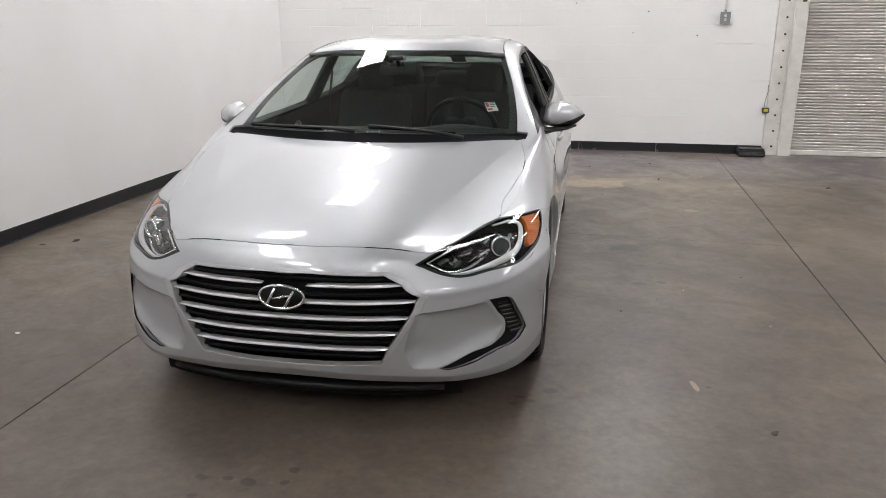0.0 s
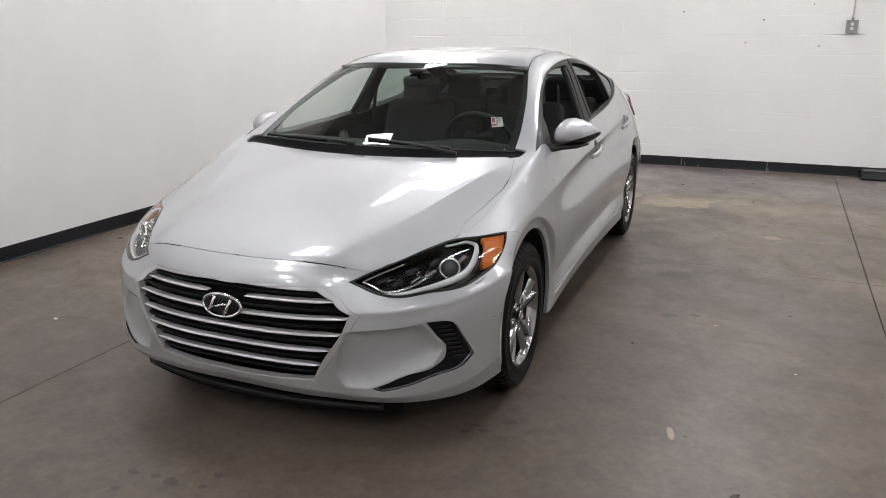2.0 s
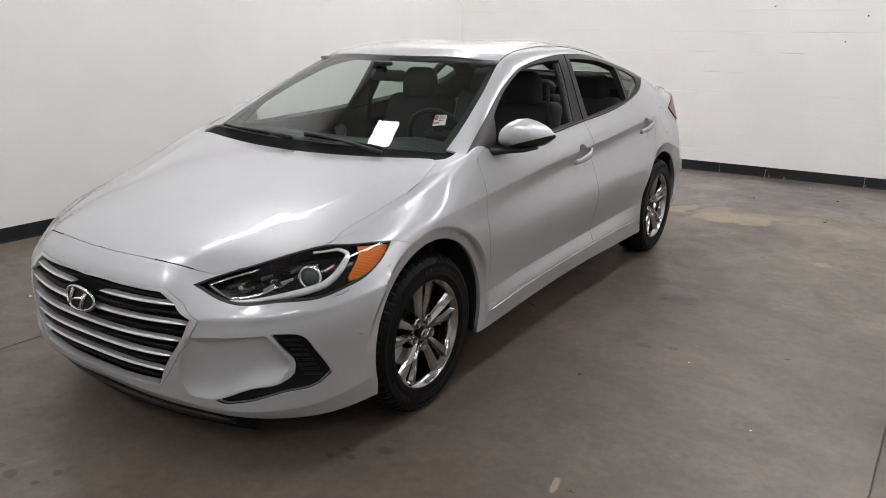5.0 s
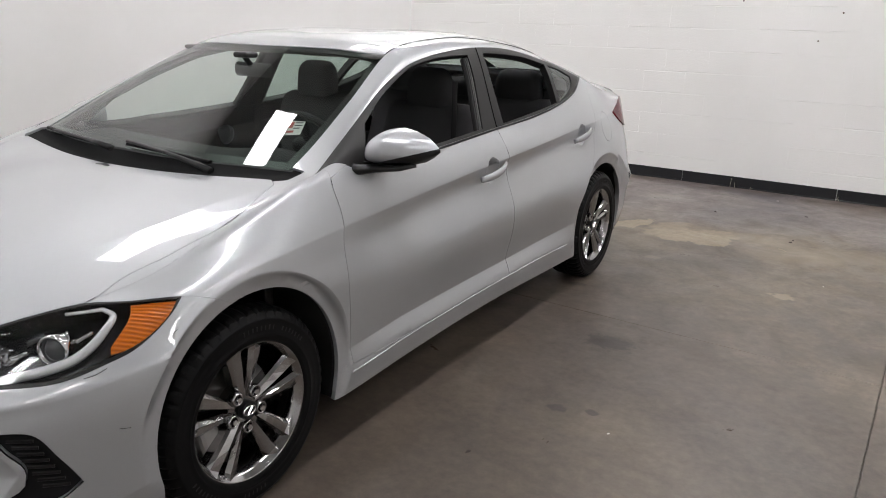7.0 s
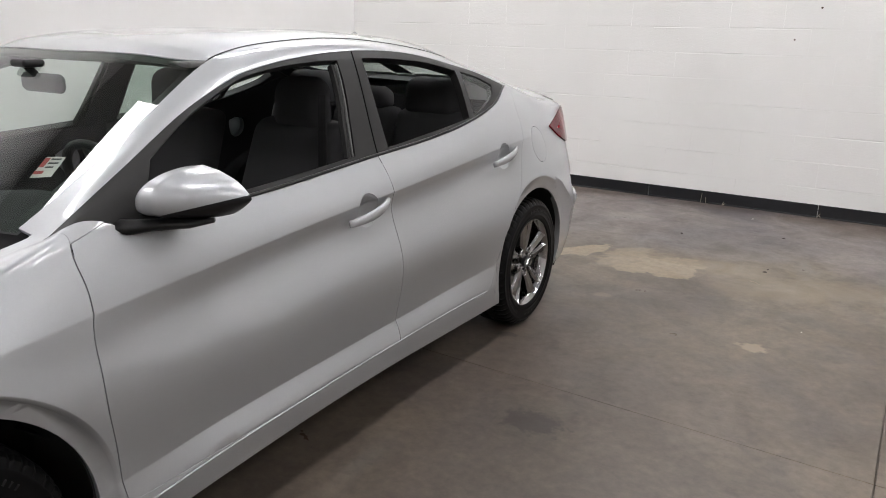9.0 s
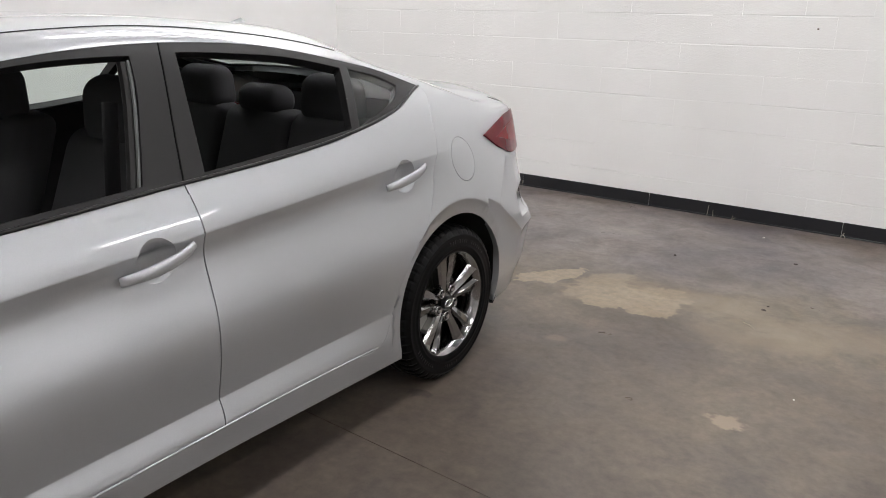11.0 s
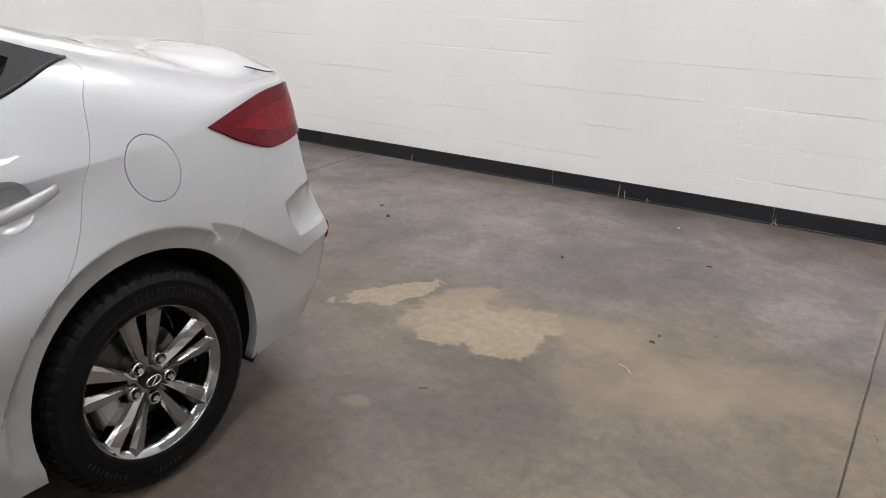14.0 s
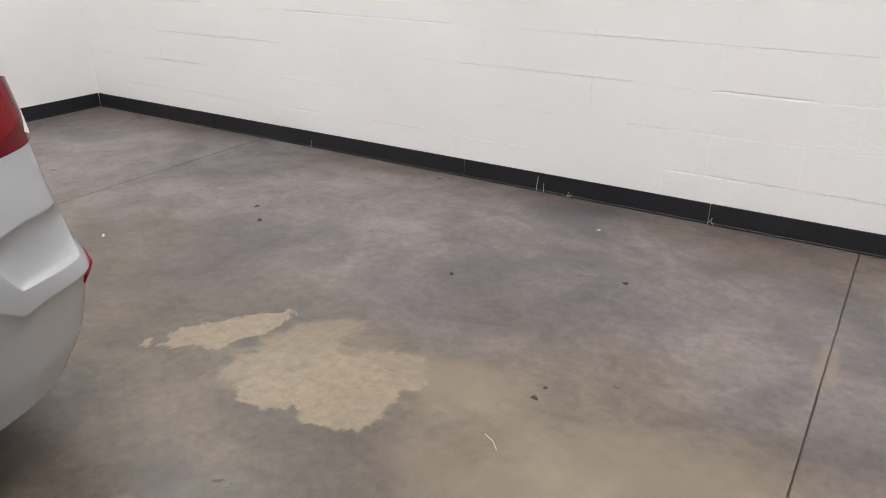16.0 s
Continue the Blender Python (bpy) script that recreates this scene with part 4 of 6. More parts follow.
def crease_lines():
    """Rows of the mesh that follow the sharp folds closely."""
    out = []

    def iso(v, u0, u1):
        for d in (-.0035, 0, .0035):
            out.append([(u, v + d) for u in np.arange(u0, u1, .02)])

    iso(SKIN.V[5], SKIN.U[5], SKIN.U[14])
    iso(SKIN.V[2], SKIN.U[6], SKIN.U[11])
    iso(SKIN.V[7], SKIN.U[2] + .05, SKIN.U[5])
    iso(SKIN.V[1], SKIN.U[0] + .02, SKIN.U[4])
    iso(SKIN.V[6], SKIN.U[15], SKIN.U[17] - .01)
    for cy, cz, r, _, _ in PADS:
        for rr in (r + .003, r, r - .008, r - .011):
            row = []
            for k in range(70):
                a = math.radians(-15 + 210 * k / 69)
                q = cast((2.0, cy + rr * math.cos(a), cz + rr * math.sin(a)), (-1, 0, 0))
                if q is not None:
                    row.append(q)
            out.append(row)
    for q in HOLLOWS:
        ring_ = np.concatenate([np.linspace(a, b, max(2, int(np.linalg.norm(b - a) / .016)), endpoint=False) for a, b in zip(q, np.roll(q, -1, axis=0))])
        for d in (-.0035, 0, .0035):
            row = shrunk(ring_, d) if d else ring_
            row = row[(row[:, 1] > .004) & (row[:, 0] > .004) & (row[:, 0] < SKIN.U[-1] - .004)]
            out.append(row.tolist())
    return out


def triangulated():
    """Cuts the whole skin along every outline."""
    verts, edges = [], []

    def closed(poly):
        n0 = len(verts)
        verts.extend(map(tuple, poly))
        edges.extend((n0 + k, n0 + (k + 1) % len(poly)) for k in range(len(poly)))

    U, V = SKIN.U[-1], SKIN.V[-1]
    frame_ = [(x, 0) for x in np.arange(0, U, 0.03)] + [(U, y) for y in np.arange(0, V, 0.03)]
    frame_ += [(U - x, V) for x in np.arange(0, U, 0.03)] + [(0, V - y) for y in np.arange(0, V, 0.03)]
    closed(frame_)
    for poly in SHAPE.values():
        closed(poly)
    for row in crease_lines():
        n0 = len(verts)
        verts.extend(map(tuple, row))
        edges.extend((n0 + k, n0 + k + 1) for k in range(len(row) - 1) if math.dist(row[k], row[k + 1]) < .05)
    tree = KDTree(len(verts))
    for k, q in enumerate(verts):
        tree.insert((*q, 0), k)
    tree.balance()
    rows = np.arange(0.02, V, 0.03)
    for k, v in enumerate(rows):
        for u in np.arange(0.02 + 0.0175 * (k % 2), U, 0.035):
            if tree.find((u, v, 0))[2] > 0.013:
                verts.append((u, v))
    for k, v in enumerate(np.arange(SKIN.V[7], V - .005, 0.014)):
        for u in np.arange(SKIN.U[6] + 0.008 * (k % 2), SKIN.U[8], 0.016):
            if tree.find((u, v, 0))[2] > 0.007:
                verts.append((u, v))
    co, _, faces, _, _, _ = geometry.delaunay_2d_cdt([Vector(q) for q in verts], edges, [], 0, 1e-5)
    q = np.array([tuple(c) for c in co])
    f = np.array([tuple(t) for t in faces])
    mid = q[f].mean(1)
    ok = (mid[:, 0] > 0) & (mid[:, 0] < U) & (mid[:, 1] > 0) & (mid[:, 1] < V)
    return q, f[ok], mid[ok]


CUT_UV, CUT_TRI, CUT_MID = triangulated()
CUT_P, CUT_N = SKIN.at(CUT_UV), SKIN.normal(CUT_UV)
WHERE = {k: inside(p, CUT_MID) for k, p in SHAPE.items()}
TAKEN = np.zeros(len(CUT_TRI), bool)
REGION = {}
for k_ in SHAPE:
    REGION[k_] = WHERE[k_] & ~TAKEN
    TAKEN |= WHERE[k_]
REGION["body_side"] = ~TAKEN
MID_P = CUT_P[CUT_TRI].mean(1)
scrap = ~TAKEN & (MID_P[:, 0] < .45) & (MID_P[:, 1] > 2.6)
REGION["boot_lid"] |= scrap
REGION["body_side"] &= ~scrap
scrap = REGION["body_side"] & (MID_P[:, 0] < .60) & (MID_P[:, 1] < .2) & (MID_P[:, 2] > .68)
REGION["bonnet"] |= scrap
REGION["body_side"] &= ~scrap


def skin_mesh(name, pick, gap=0.002, depth=0.014, lift=0.0, both=False, side=1, shape=None, glassy=False):
    """A panel: the picked triangles of the skin, drawn in by the gap at their rim and folded inwards."""
    tri = CUT_TRI[pick]
    used, inv = np.unique(tri, return_inverse=True)
    tri = inv.reshape(-1, 3)
    P, N = CUT_P[used].copy(), CUT_N[used].copy()
    uv = CUT_UV[used]
    if shape is not None:
        P = shape(P, N)
    if glassy:
        # one even bend over the whole pane
        x, y, z = P.T
        powers = ((0, 0), (0, 1), (0, 2), (2, 0), (2, 1), (4, 0))
        c = np.linalg.lstsq(np.stack([x**p * z**q for p, q in powers], 1), y, rcond=None)[0]
        fx = sum(k * p * x ** max(p - 1, 0) * z**q for k, (p, q) in zip(c, powers))
        fz = sum(k * q * x**p * z ** max(q - 1, 0) for k, (p, q) in zip(c, powers))
        M = np.stack([-fx, np.ones_like(x), -fz], 1)
        M /= np.linalg.norm(M, axis=1, keepdims=True)
        N = M * np.sign((M * N).sum(1, keepdims=True))
    P = P + lift * N
    e = np.concatenate([tri[:, [0, 1]], tri[:, [1, 2]], tri[:, [2, 0]]])
    key = np.sort(e, axis=1)
    _, idx, cnt = np.unique(key, axis=0, return_index=True, return_counts=True)
    rim = e[idx[cnt == 1]]
    U, V = SKIN.U[-1], SKIN.V[-1]
    if len(rim):
        edge_ = lambda a, b: (np.abs(uv[a, 0] - uv[b, 0]) < 1e-6) & ((uv[a, 0] < 1e-5) | (uv[a, 0] > U - 1e-5)) | (uv[a, 1] > V - 1e-5) & (uv[b, 1] > V - 1e-5)  # noqa: E731
        rim = rim[~edge_(rim[:, 0], rim[:, 1])]
    faces, pts, nrm = tri.tolist(), P, N
    if len(rim):
        inw = np.zeros_like(P)
        t = P[rim[:, 1]] - P[rim[:, 0]]
        d = np.cross(N[rim[:, 0]], t)
        d /= np.maximum(np.linalg.norm(d, axis=1, keepdims=True), 1e-9)
        np.add.at(inw, rim[:, 0], d)
        np.add.at(inw, rim[:, 1], d)
        ln = np.linalg.norm(inw, axis=1, keepdims=True)
        inw = np.where(ln > 1e-6, inw / np.maximum(ln, 1e-6), 0)
        P = P + gap * inw
        mid_ = (np.abs(CUT_P[used][:, 0]) < 1e-6) & both
        P[mid_, 0] = 0
        if depth:
            rv = np.unique(rim)
            n0 = len(P)
            m1 = {v: n0 + k for k, v in enumerate(rv)}
            m2 = {v: n0 + len(rv) + k for k, v in enumerate(rv)}
            # a small rounded lip, then the fold
            N2 = N.copy()
            pts = np.concatenate([P, P[rv] - 0.0024 * N[rv] - 0.0018 * inw[rv], P[rv] - depth * N[rv]])
            nrm = np.concatenate([N2, -inw[rv], -inw[rv]])
            faces = tri.tolist()
            for a, b in rim:
                faces.append((b, a, m1[a], m1[b]))
                faces.append((m1[b], m1[a], m2[a], m2[b]))
        else:
            pts, nrm = P, N
    if both:
        left = np.arange(len(pts))
        other = np.where(np.abs(pts[:, 0]) < 2e-5, left, left + len(pts))
        faces = [tuple(f) for f in faces] + [tuple(int(other[k]) for k in reversed(f)) for f in faces]
        c = np.abs(pts[:, 0]) < 2e-5
        nrm = nrm.copy()
        nrm[c, 0] = 0
        pts = np.concatenate([pts, pts * (-1, 1, 1)])
        nrm = np.concatenate([nrm, nrm * (-1, 1, 1)])
    elif side < 0:
        pts, nrm = pts * (-1, 1, 1), nrm * (-1, 1, 1)
        faces = [tuple(reversed(f)) for f in faces]
    used2 = np.unique(np.concatenate([np.array(f) for f in faces]))
    m = -np.ones(len(pts), int)
    m[used2] = np.arange(len(used2))
    faces = [tuple(int(m[k]) for k in f) for f in faces]
    pts, nrm = pts[used2], nrm[used2]
    nrm = nrm / np.maximum(np.linalg.norm(nrm, axis=1, keepdims=True), 1e-9)
    me = bpy.data.meshes.new(name)
    me.from_pydata(pts.tolist(), [], faces)
    me.shade_smooth()
    if shape is None:
        me.normals_split_custom_set_from_vertices(nrm.tolist())
    return me

# ---- the car's panels ----
car = tagged(new("car"), "silver four door sedan parked on the concrete floor", "car")
car.matrix_basis = Matrix.Translation((CAR_X, -.88, 0)) @ Matrix.Rotation(CAR_YAW, 4, "Z") @ Matrix.Translation((0, .88, 0))


def panel(name, region, material, parent=car, label="", **kw):
    return part(name, skin_mesh(name, REGION[region], **kw), material, parent, label)


SIDES = (1, -1)
bonnet = panel("hood", "bonnet", PAINT, both=True, gap=0.0034, depth=0.03)
front_bumper = panel("front_bumper", "front_bumper", PAINT, both=True, gap=0.001, depth=0.03)
rear_bumper = panel("rear_bumper", "rear_bumper", PAINT, both=True, gap=0.002, depth=0.03)
boot_lid = panel("trunk_lid", "boot_lid", PAINT, both=True, gap=0.002, depth=0.03)
roof = panel("roof", "roof", PAINT, both=True, gap=0.0022, depth=0.02)
cowl = panel("cowl", "cowl", COWL_BLACK, both=True, gap=0, depth=0.0, lift=-0.012)
windscreen = part("windshield", skin_mesh("windshield", REGION["windscreen"] | REGION["windscreen_clear"], both=True, gap=0.002, depth=0.004, lift=-0.003, glassy=True), SCREEN_GLASS, car, "greenish tinted windshield glass")
windscreen.visible_shadow = False
part("border_print", skin_mesh("border_print", REGION["windscreen"], both=True, gap=0, depth=0, lift=-0.007), TRIM_BLACK, windscreen)
rear_screen = part("rear_window", skin_mesh("rear_window", REGION["rear_screen"] | REGION["rear_clear"], both=True, gap=0.002, depth=0.004, lift=-0.003, glassy=True), SCREEN_GLASS, car)
part("border_print", skin_mesh("border_print", REGION["rear_screen"], both=True, gap=0, depth=0, lift=-0.007), TRIM_BLACK, rear_screen)
rear_screen.visible_shadow = False
grille = part("grille", skin_mesh("grille", REGION["grille_frame"], both=True, gap=0.0022, depth=0.03, lift=0.004), FRAME_SILVER, front_bumper, "satin silver grille surround")
DOORS = {}
for s in SIDES:
    panel("front_fender", "fender", PAINT, side=s, gap=0.0018, depth=0.02)
    panel("body_side", "body_side", PAINT, side=s, gap=0.0005, depth=0.012)
    fd = panel("front_door", "front_door", PAINT, side=s, gap=0.0028, depth=0.02)
    rd = panel("rear_door", "rear_door", PAINT, side=s, gap=0.0028, depth=0.02)
    DOORS[s] = (fd, rd)
    panel("window_trim", "side_trim", SATIN_BLACK, side=s, gap=0.001, depth=0.035, lift=-0.001)
    for nm, owner in (("front_glass", fd), ("rear_glass", rd), ("quarter_glass", rd)):
        if nm == "quarter_glass" or (s < 0 and nm == "rear_glass"):      # the other panes are wound down
            panel("window_glass", nm, GLASS, owner, side=s, gap=0.0, depth=0.0, lift=-0.006).visible_shadow = False
    panel("fuel_flap", "fuel_flap", PAINT, side=s, gap=0.004, depth=0.012) if s > 0 else panel("body_patch", "fuel_flap", PAINT, side=s, gap=0, depth=0)
    for nm, owner, (cy, cz) in (("front_cup", fd, (1.425, .823)), ("rear_cup", rd, (2.42, .873))):
        def bowl(P, N, cy=cy, cz=cz):
            r = np.hypot(P[:, 1] - cy, P[:, 2] - cz) / 0.055
            return P - N * (0.022 * np.clip(1 - r**2, 0, 1) ** 0.7)[:, None]
        me_ = skin_mesh("handle_cup", REGION[nm], gap=-.0035, depth=0, lift=-.0006, side=s, shape=bowl)
        part("handle_cup", me_, PAINT, owner)
# inner linings that close the cabin
for s in SIDES:
    for nm, rg in (("door_trim", "front_door"), ("door_trim", "rear_door"), ("pillar_trim", "body_side"), ("pillar_trim", "side_trim"), ("inner_wing", "fender")):
        owner = car if nm != "door_trim" else DOORS[s][0 if rg == "front_door" else 1]
        part(nm, skin_mesh(nm, REGION[rg] & (MID_P[:, 1] < 2.9), gap=0, depth=0, lift=-0.03, side=s), TRIM_DARK, owner)
part("roof_lining", skin_mesh("roof_lining", REGION["roof"], gap=0, depth=0, lift=-0.035, both=True), LINING, car)
part("parcel_shelf", cube((-.62, 2.62, .93), (.62, 3.0, .96), 0.01), TRIM_DARK, car)
part("boot_screen", cube((-.60, 2.985, .60), (.60, 3.0, 1.05), .005), TRIM_DARK, car)
# two unseen plates block light, so the ground under the car falls dark
part("underbody", cube((-.56, -.60, .155), (.56, 3.30, .21), 0.02), BLACK, car)
part("shade_pan", cube((-.79, .42, .165), (.79, 2.28, .215), 0.02), BLACK, car)
part("bulkhead", cube((-.70, .18, .22), (.74, .22, .86), 0.01), BLACK, car)

# wheel housings
def housing(cy, s):
    bm = bmesh.new()
    r, n = 0.37, 28
    rows = []
    for k in range(n + 1):
        a = math.radians(-25 + 230 * k / n)
        y, z = cy + r * math.cos(a), HUB_Z + 0.018 + r * math.sin(a)
        rows.append([bm.verts.new((s * x, y, max(z, .205))) for x in (0.860, 0.60, 0.58)])
        rows[-1].append(bm.verts.new((s * 0.58, cy, HUB_Z)))
    for a, b in zip(rows[:-1], rows[1:]):
        for k in range(3):
            bm.faces.new((a[k], a[k + 1], b[k + 1], b[k]))
    return bm


for s in SIDES:
    for cy in (FRONT_AXLE + 0.01, REAR_AXLE):
        part("wheel_housing", housing(cy, s), LINER, car, smooth=True)
# ---- wheels ----
def lathe(profile, n, mod=None):
    """Turned about the x axis; profile of (x, r)."""
    bm = bmesh.new()
    rows = []
    for k in range(n):
        a = 2 * math.pi * k / n
        row = []
        for i, (x, r) in enumerate(profile):
            rr = r + (mod(i, k) if mod else 0)
            row.append(bm.verts.new((x, rr * math.cos(a), rr * math.sin(a))))
        rows.append(row)
    for k in range(n):
        a, b = rows[k], rows[(k + 1) % n]
        for i in range(len(profile) - 1):
            bm.faces.new((a[i], b[i], b[i + 1], a[i + 1]))
    return bm


TYRE_R, RIM_R = 0.316, 0.211
tyre_profile = [(-.098, .205), (-.104, .225), (-.108, .255), (-.104, .285), (-.094, .303), (-.080, .312), (-.058, .3155), (-.054, .308), (-.046, .308),
                (-.042, .316), (-.018, .3165), (-.014, .309), (-.006, .309), (-.002, .3168), (.020, .3165), (.024, .309), (.032, .309), (.036, .316),
                (.056, .3155), (.080, .312), (.094, .303), (.104, .287), (.1052, .286), (.1068, .279), (.1055, .276), (.1075, .262), (.1085, .252), (.1075, .240), (.1092, .238), (.1085, .233), (.105, .226), (.1065, .222), (.100, .214), (.093, .208)]
rim_profile = [(-.095, .200), (-.095, .208), (-.085, .208), (-.06, .192), (.03, .186), (.070, .192), (.084, .199), (.092, .2065), (.0965, .2105), (.099, .2125), (.0985, .2155), (.094, .2155)]


def spoke(bm, a, lean):
    """One bevelled blade from the hub to the rim; two of them lean together to make a pair."""
    rows = []
    for t in (0.0, 0.12, 0.3, 0.5, 0.7, 0.88, 1.0):
        r = 0.040 + t * (0.208 - 0.040)
        off = lean * (0.0125 + 0.0320 * t)
        wid = 0.0112 + 0.0180 * t
        x = 0.083 + 0.006 * t - 0.012 * (1 - t) ** 2 + (0.006 if t > 0.9 else 0)
        inner, outer = off - lean * wid, off + lean * wid
        ridge = off - lean * wid * .55
        pts = [(x - .013, inner), (x, ridge), (x - .007, off + lean * wid * .55), (x - .016, outer), (x - .048, outer - lean * .003), (x - .048, inner + lean * .002)]
        c, s = math.cos(a), math.sin(a)
        rows.append([bm.verts.new((px, r * c - q * s, r * s + q * c)) for px, q in pts])
    for p, q in zip(rows[:-1], rows[1:]):
        for i in range(6):
            f = (p[i], p[(i + 1) % 6], q[(i + 1) % 6], q[i])
            bm.faces.new(f if lean < 0 else f[::-1])


def disc(bm, x0, x1, r, y=0, z=0, n=24, bevel=0.0):
    r_ = bmesh.ops.create_cone(bm, cap_ends=True, segments=n, radius1=r, radius2=r - bevel, depth=x1 - x0,
                               matrix=Matrix.Translation(((x0 + x1) / 2, y, z)) @ Matrix.Rotation(math.pi / 2, 4, "Y"))
    return bm


def wheel(turn=0.0):
    hub = tagged(new("wheel"))
    deep = {4: .003, 5: .005, 6: .004, 17: .004, 18: .004, 19: .005, 20: .0045, 21: .0015}
    block = lambda i, k: -deep.get(i, 0) if k % 4 == 0 else (-.002 if k % 4 == 2 and i in (9, 10, 13, 14) else 0)  # noqa: E731
    tyre = part("tyre", lathe(tyre_profile, 208, block), RUBBER, hub, "black rubber tyre with worn tread blocks", smooth=True)
    span_ = len(tyre_profile) - 1
    for p in tyre.data.polygons:
        if p.index % span_ in (3, 4, 5, 6, 16, 17, 18, 19, 20):
            p.use_smooth = False
    # raised letters on the sidewall, too small to read
    for a0, count in ((62, 7), (96, 8), (236, 9), (275, 6)):
        bm = bmesh.new()
        for k in range(count):
            a = math.radians(a0 - 3.6 * k)
            m = Matrix.Rotation(a, 4, "X") @ Matrix.Translation((.1078, .258, 0))
            w_ = (.0055, .0035, .0050, .0040)[k % 4]
            r_ = bmesh.ops.create_cube(bm, size=1.0, matrix=m @ Matrix.Diagonal((.0022, .013, w_, 1)))
        part("sidewall_mark", bm, MARK_RUBBER, tyre)
    rim = part("rim", lathe(rim_profile, 72), ALLOY, hub, "grey machined alloy rim", smooth=True)
    for k in range(5):
        a = turn + math.radians(90 + 72 * k)
        for lean in (-1, 1):
            bm = bmesh.new()
            spoke(bm, a, lean)
            part("spoke", bm, ALLOY, rim)
        bm = disc(bmesh.new(), .045, .082, .0115, .057 * math.cos(a + math.radians(36)), .057 * math.sin(a + math.radians(36)), 6, .003)
        part("lug_nut", bm, CHROME, rim)
    bm = disc(bmesh.new(), .02, .066, .074, n=40, bevel=.006)
    part("hub_face", bm, ALLOY, rim, smooth=False)
    for k in range(5):
        a = turn + math.radians(90 + 36 + 72 * k)
        bm = lathe([(.066, .021), (.076, .0195), (.0775, .0165), (.072, .014), (.067, .0135)], 20)
        bm.transform(Matrix.Translation((0, .057 * math.cos(a), .057 * math.sin(a))))
        part("lug_seat", bm, ALLOY, rim, smooth=True)
    part("hub_cap", disc(bmesh.new(), .06, .083, .031, n=36, bevel=.003), TRIM_BLACK, rim)
    bm = lathe([(.083, .024), (.086, .0225), (.083, .021)], 36)
    bm.transform(Matrix.Diagonal((1, 1, .62, 1)))
    part("badge_ring", bm, CHROME, rim, smooth=True)
    bm = sweep([(.085, -.009, -.010), (.085, .009, .010)], .003)
    part("badge_bar", bm, CHROME, rim)
    part("brake_disc", disc(bmesh.new(), -.01, .012, .138, n=48), DISC_STEEL, hub)
    bm = cube((-.03, -.150, -.100), (.036, -.082, .035), .014)
    bm.transform(Matrix.Rotation(radians(14), 4, "X"))
    part("caliper", bm, CALIPER, hub, "bare grey brake caliper")
    part("valve_stem", sweep([(.030, .168, -.028), (.052, .160, -.026)], .005, 1, 8, (0, 0, 1)), BOLT_DARK, rim)
    return hub


first = wheel(0.0)
first.parent = car
first.matrix_basis = Matrix.Translation((.771, FRONT_AXLE - .009, HUB_Z))
FLIP = Matrix.Rotation(math.pi, 4, "Z")
for m_ in (Matrix.Translation((.776, REAR_AXLE - .009, HUB_Z)) @ Matrix.Rotation(0.02, 4, "X"),
           Matrix.Translation((-.771, FRONT_AXLE - .009, HUB_Z)) @ FLIP, Matrix.Translation((-.78, REAR_AXLE - .009, HUB_Z)) @ FLIP):
    copy_thing(first, m_)

# ---- front: grille bars, badge, lamps ----
def nose(x, z, lift=0.0):
    """A point of the nose straight ahead of (x, z)."""
    q = cast((x, -3, z), (0, 1, 0)) or near((x, -.85, z))
    return Vector(SKIN.at([q])[0] + lift * SKIN.normal([q])[0])


part("grille_back", skin_mesh("grille_back", REGION["grille_open"], both=True, gap=-.004, depth=-.045, lift=-.05), GRILLE_BLACK, grille)
# the opening narrows downwards: its half width by height
def grille_half(z):
    zs = (.275, .292, .449, .538, .583, .614)
    ws = (.31, .332, .424, .462, .403, .350)
    return float(np.interp(z, zs, ws)) + 0.004


def blade(pts, half):
    """A bright strip with a flat top, a leading edge and tapered tips."""
    bm = bmesh.new()
    rows, n = [], len(pts)
    for k, p in enumerate(pts):
        e = min(1.0, min(k, n - 1 - k) / 3.0 + .22)
        h, d = half * e, .021
        rows.append([bm.verts.new(p + Vector((0, y, z))) for y, z in ((-.004, -h * .15), (-.001, h), (d, h * 1.15), (d, -h), (-.001, -h * .75))])
    for a, b in zip(rows[:-1], rows[1:]):
        for k in range(5):
            bm.faces.new((a[k], a[(k + 1) % 5], b[(k + 1) % 5], b[k]))
    bm.faces.new(rows[0][::-1])
    bm.faces.new(rows[-1])
    bmesh.ops.recalc_face_normals(bm, faces=bm.faces)
    return bm


for z in (.578, .520, .462, .404, .346):
    w = grille_half(z)
    xs = np.linspace(-w, w, 41)
    pts = [Vector((x, nose(abs(x), z, -.006).y, z)) for x in xs]
    for a, b in (((0, 17), (24, 41)) if z == .578 else ((0, 41),)):
        part("grille_bar", blade(pts[a:b], .0062), GRILLE_SILVER, grille)
for z in (.600, .549, .491, .433, .375, .316):
    w = grille_half(z) - .01
    xs = np.linspace(-w, w, 31)
    pts = [Vector((x, nose(abs(x), z, -.022).y, z)) for x in xs]
    part("grille_slat", sweep(pts, .0075, 1.6, 8, (0, 0, 1)), GRILLE_BLACK, grille, smooth=True)

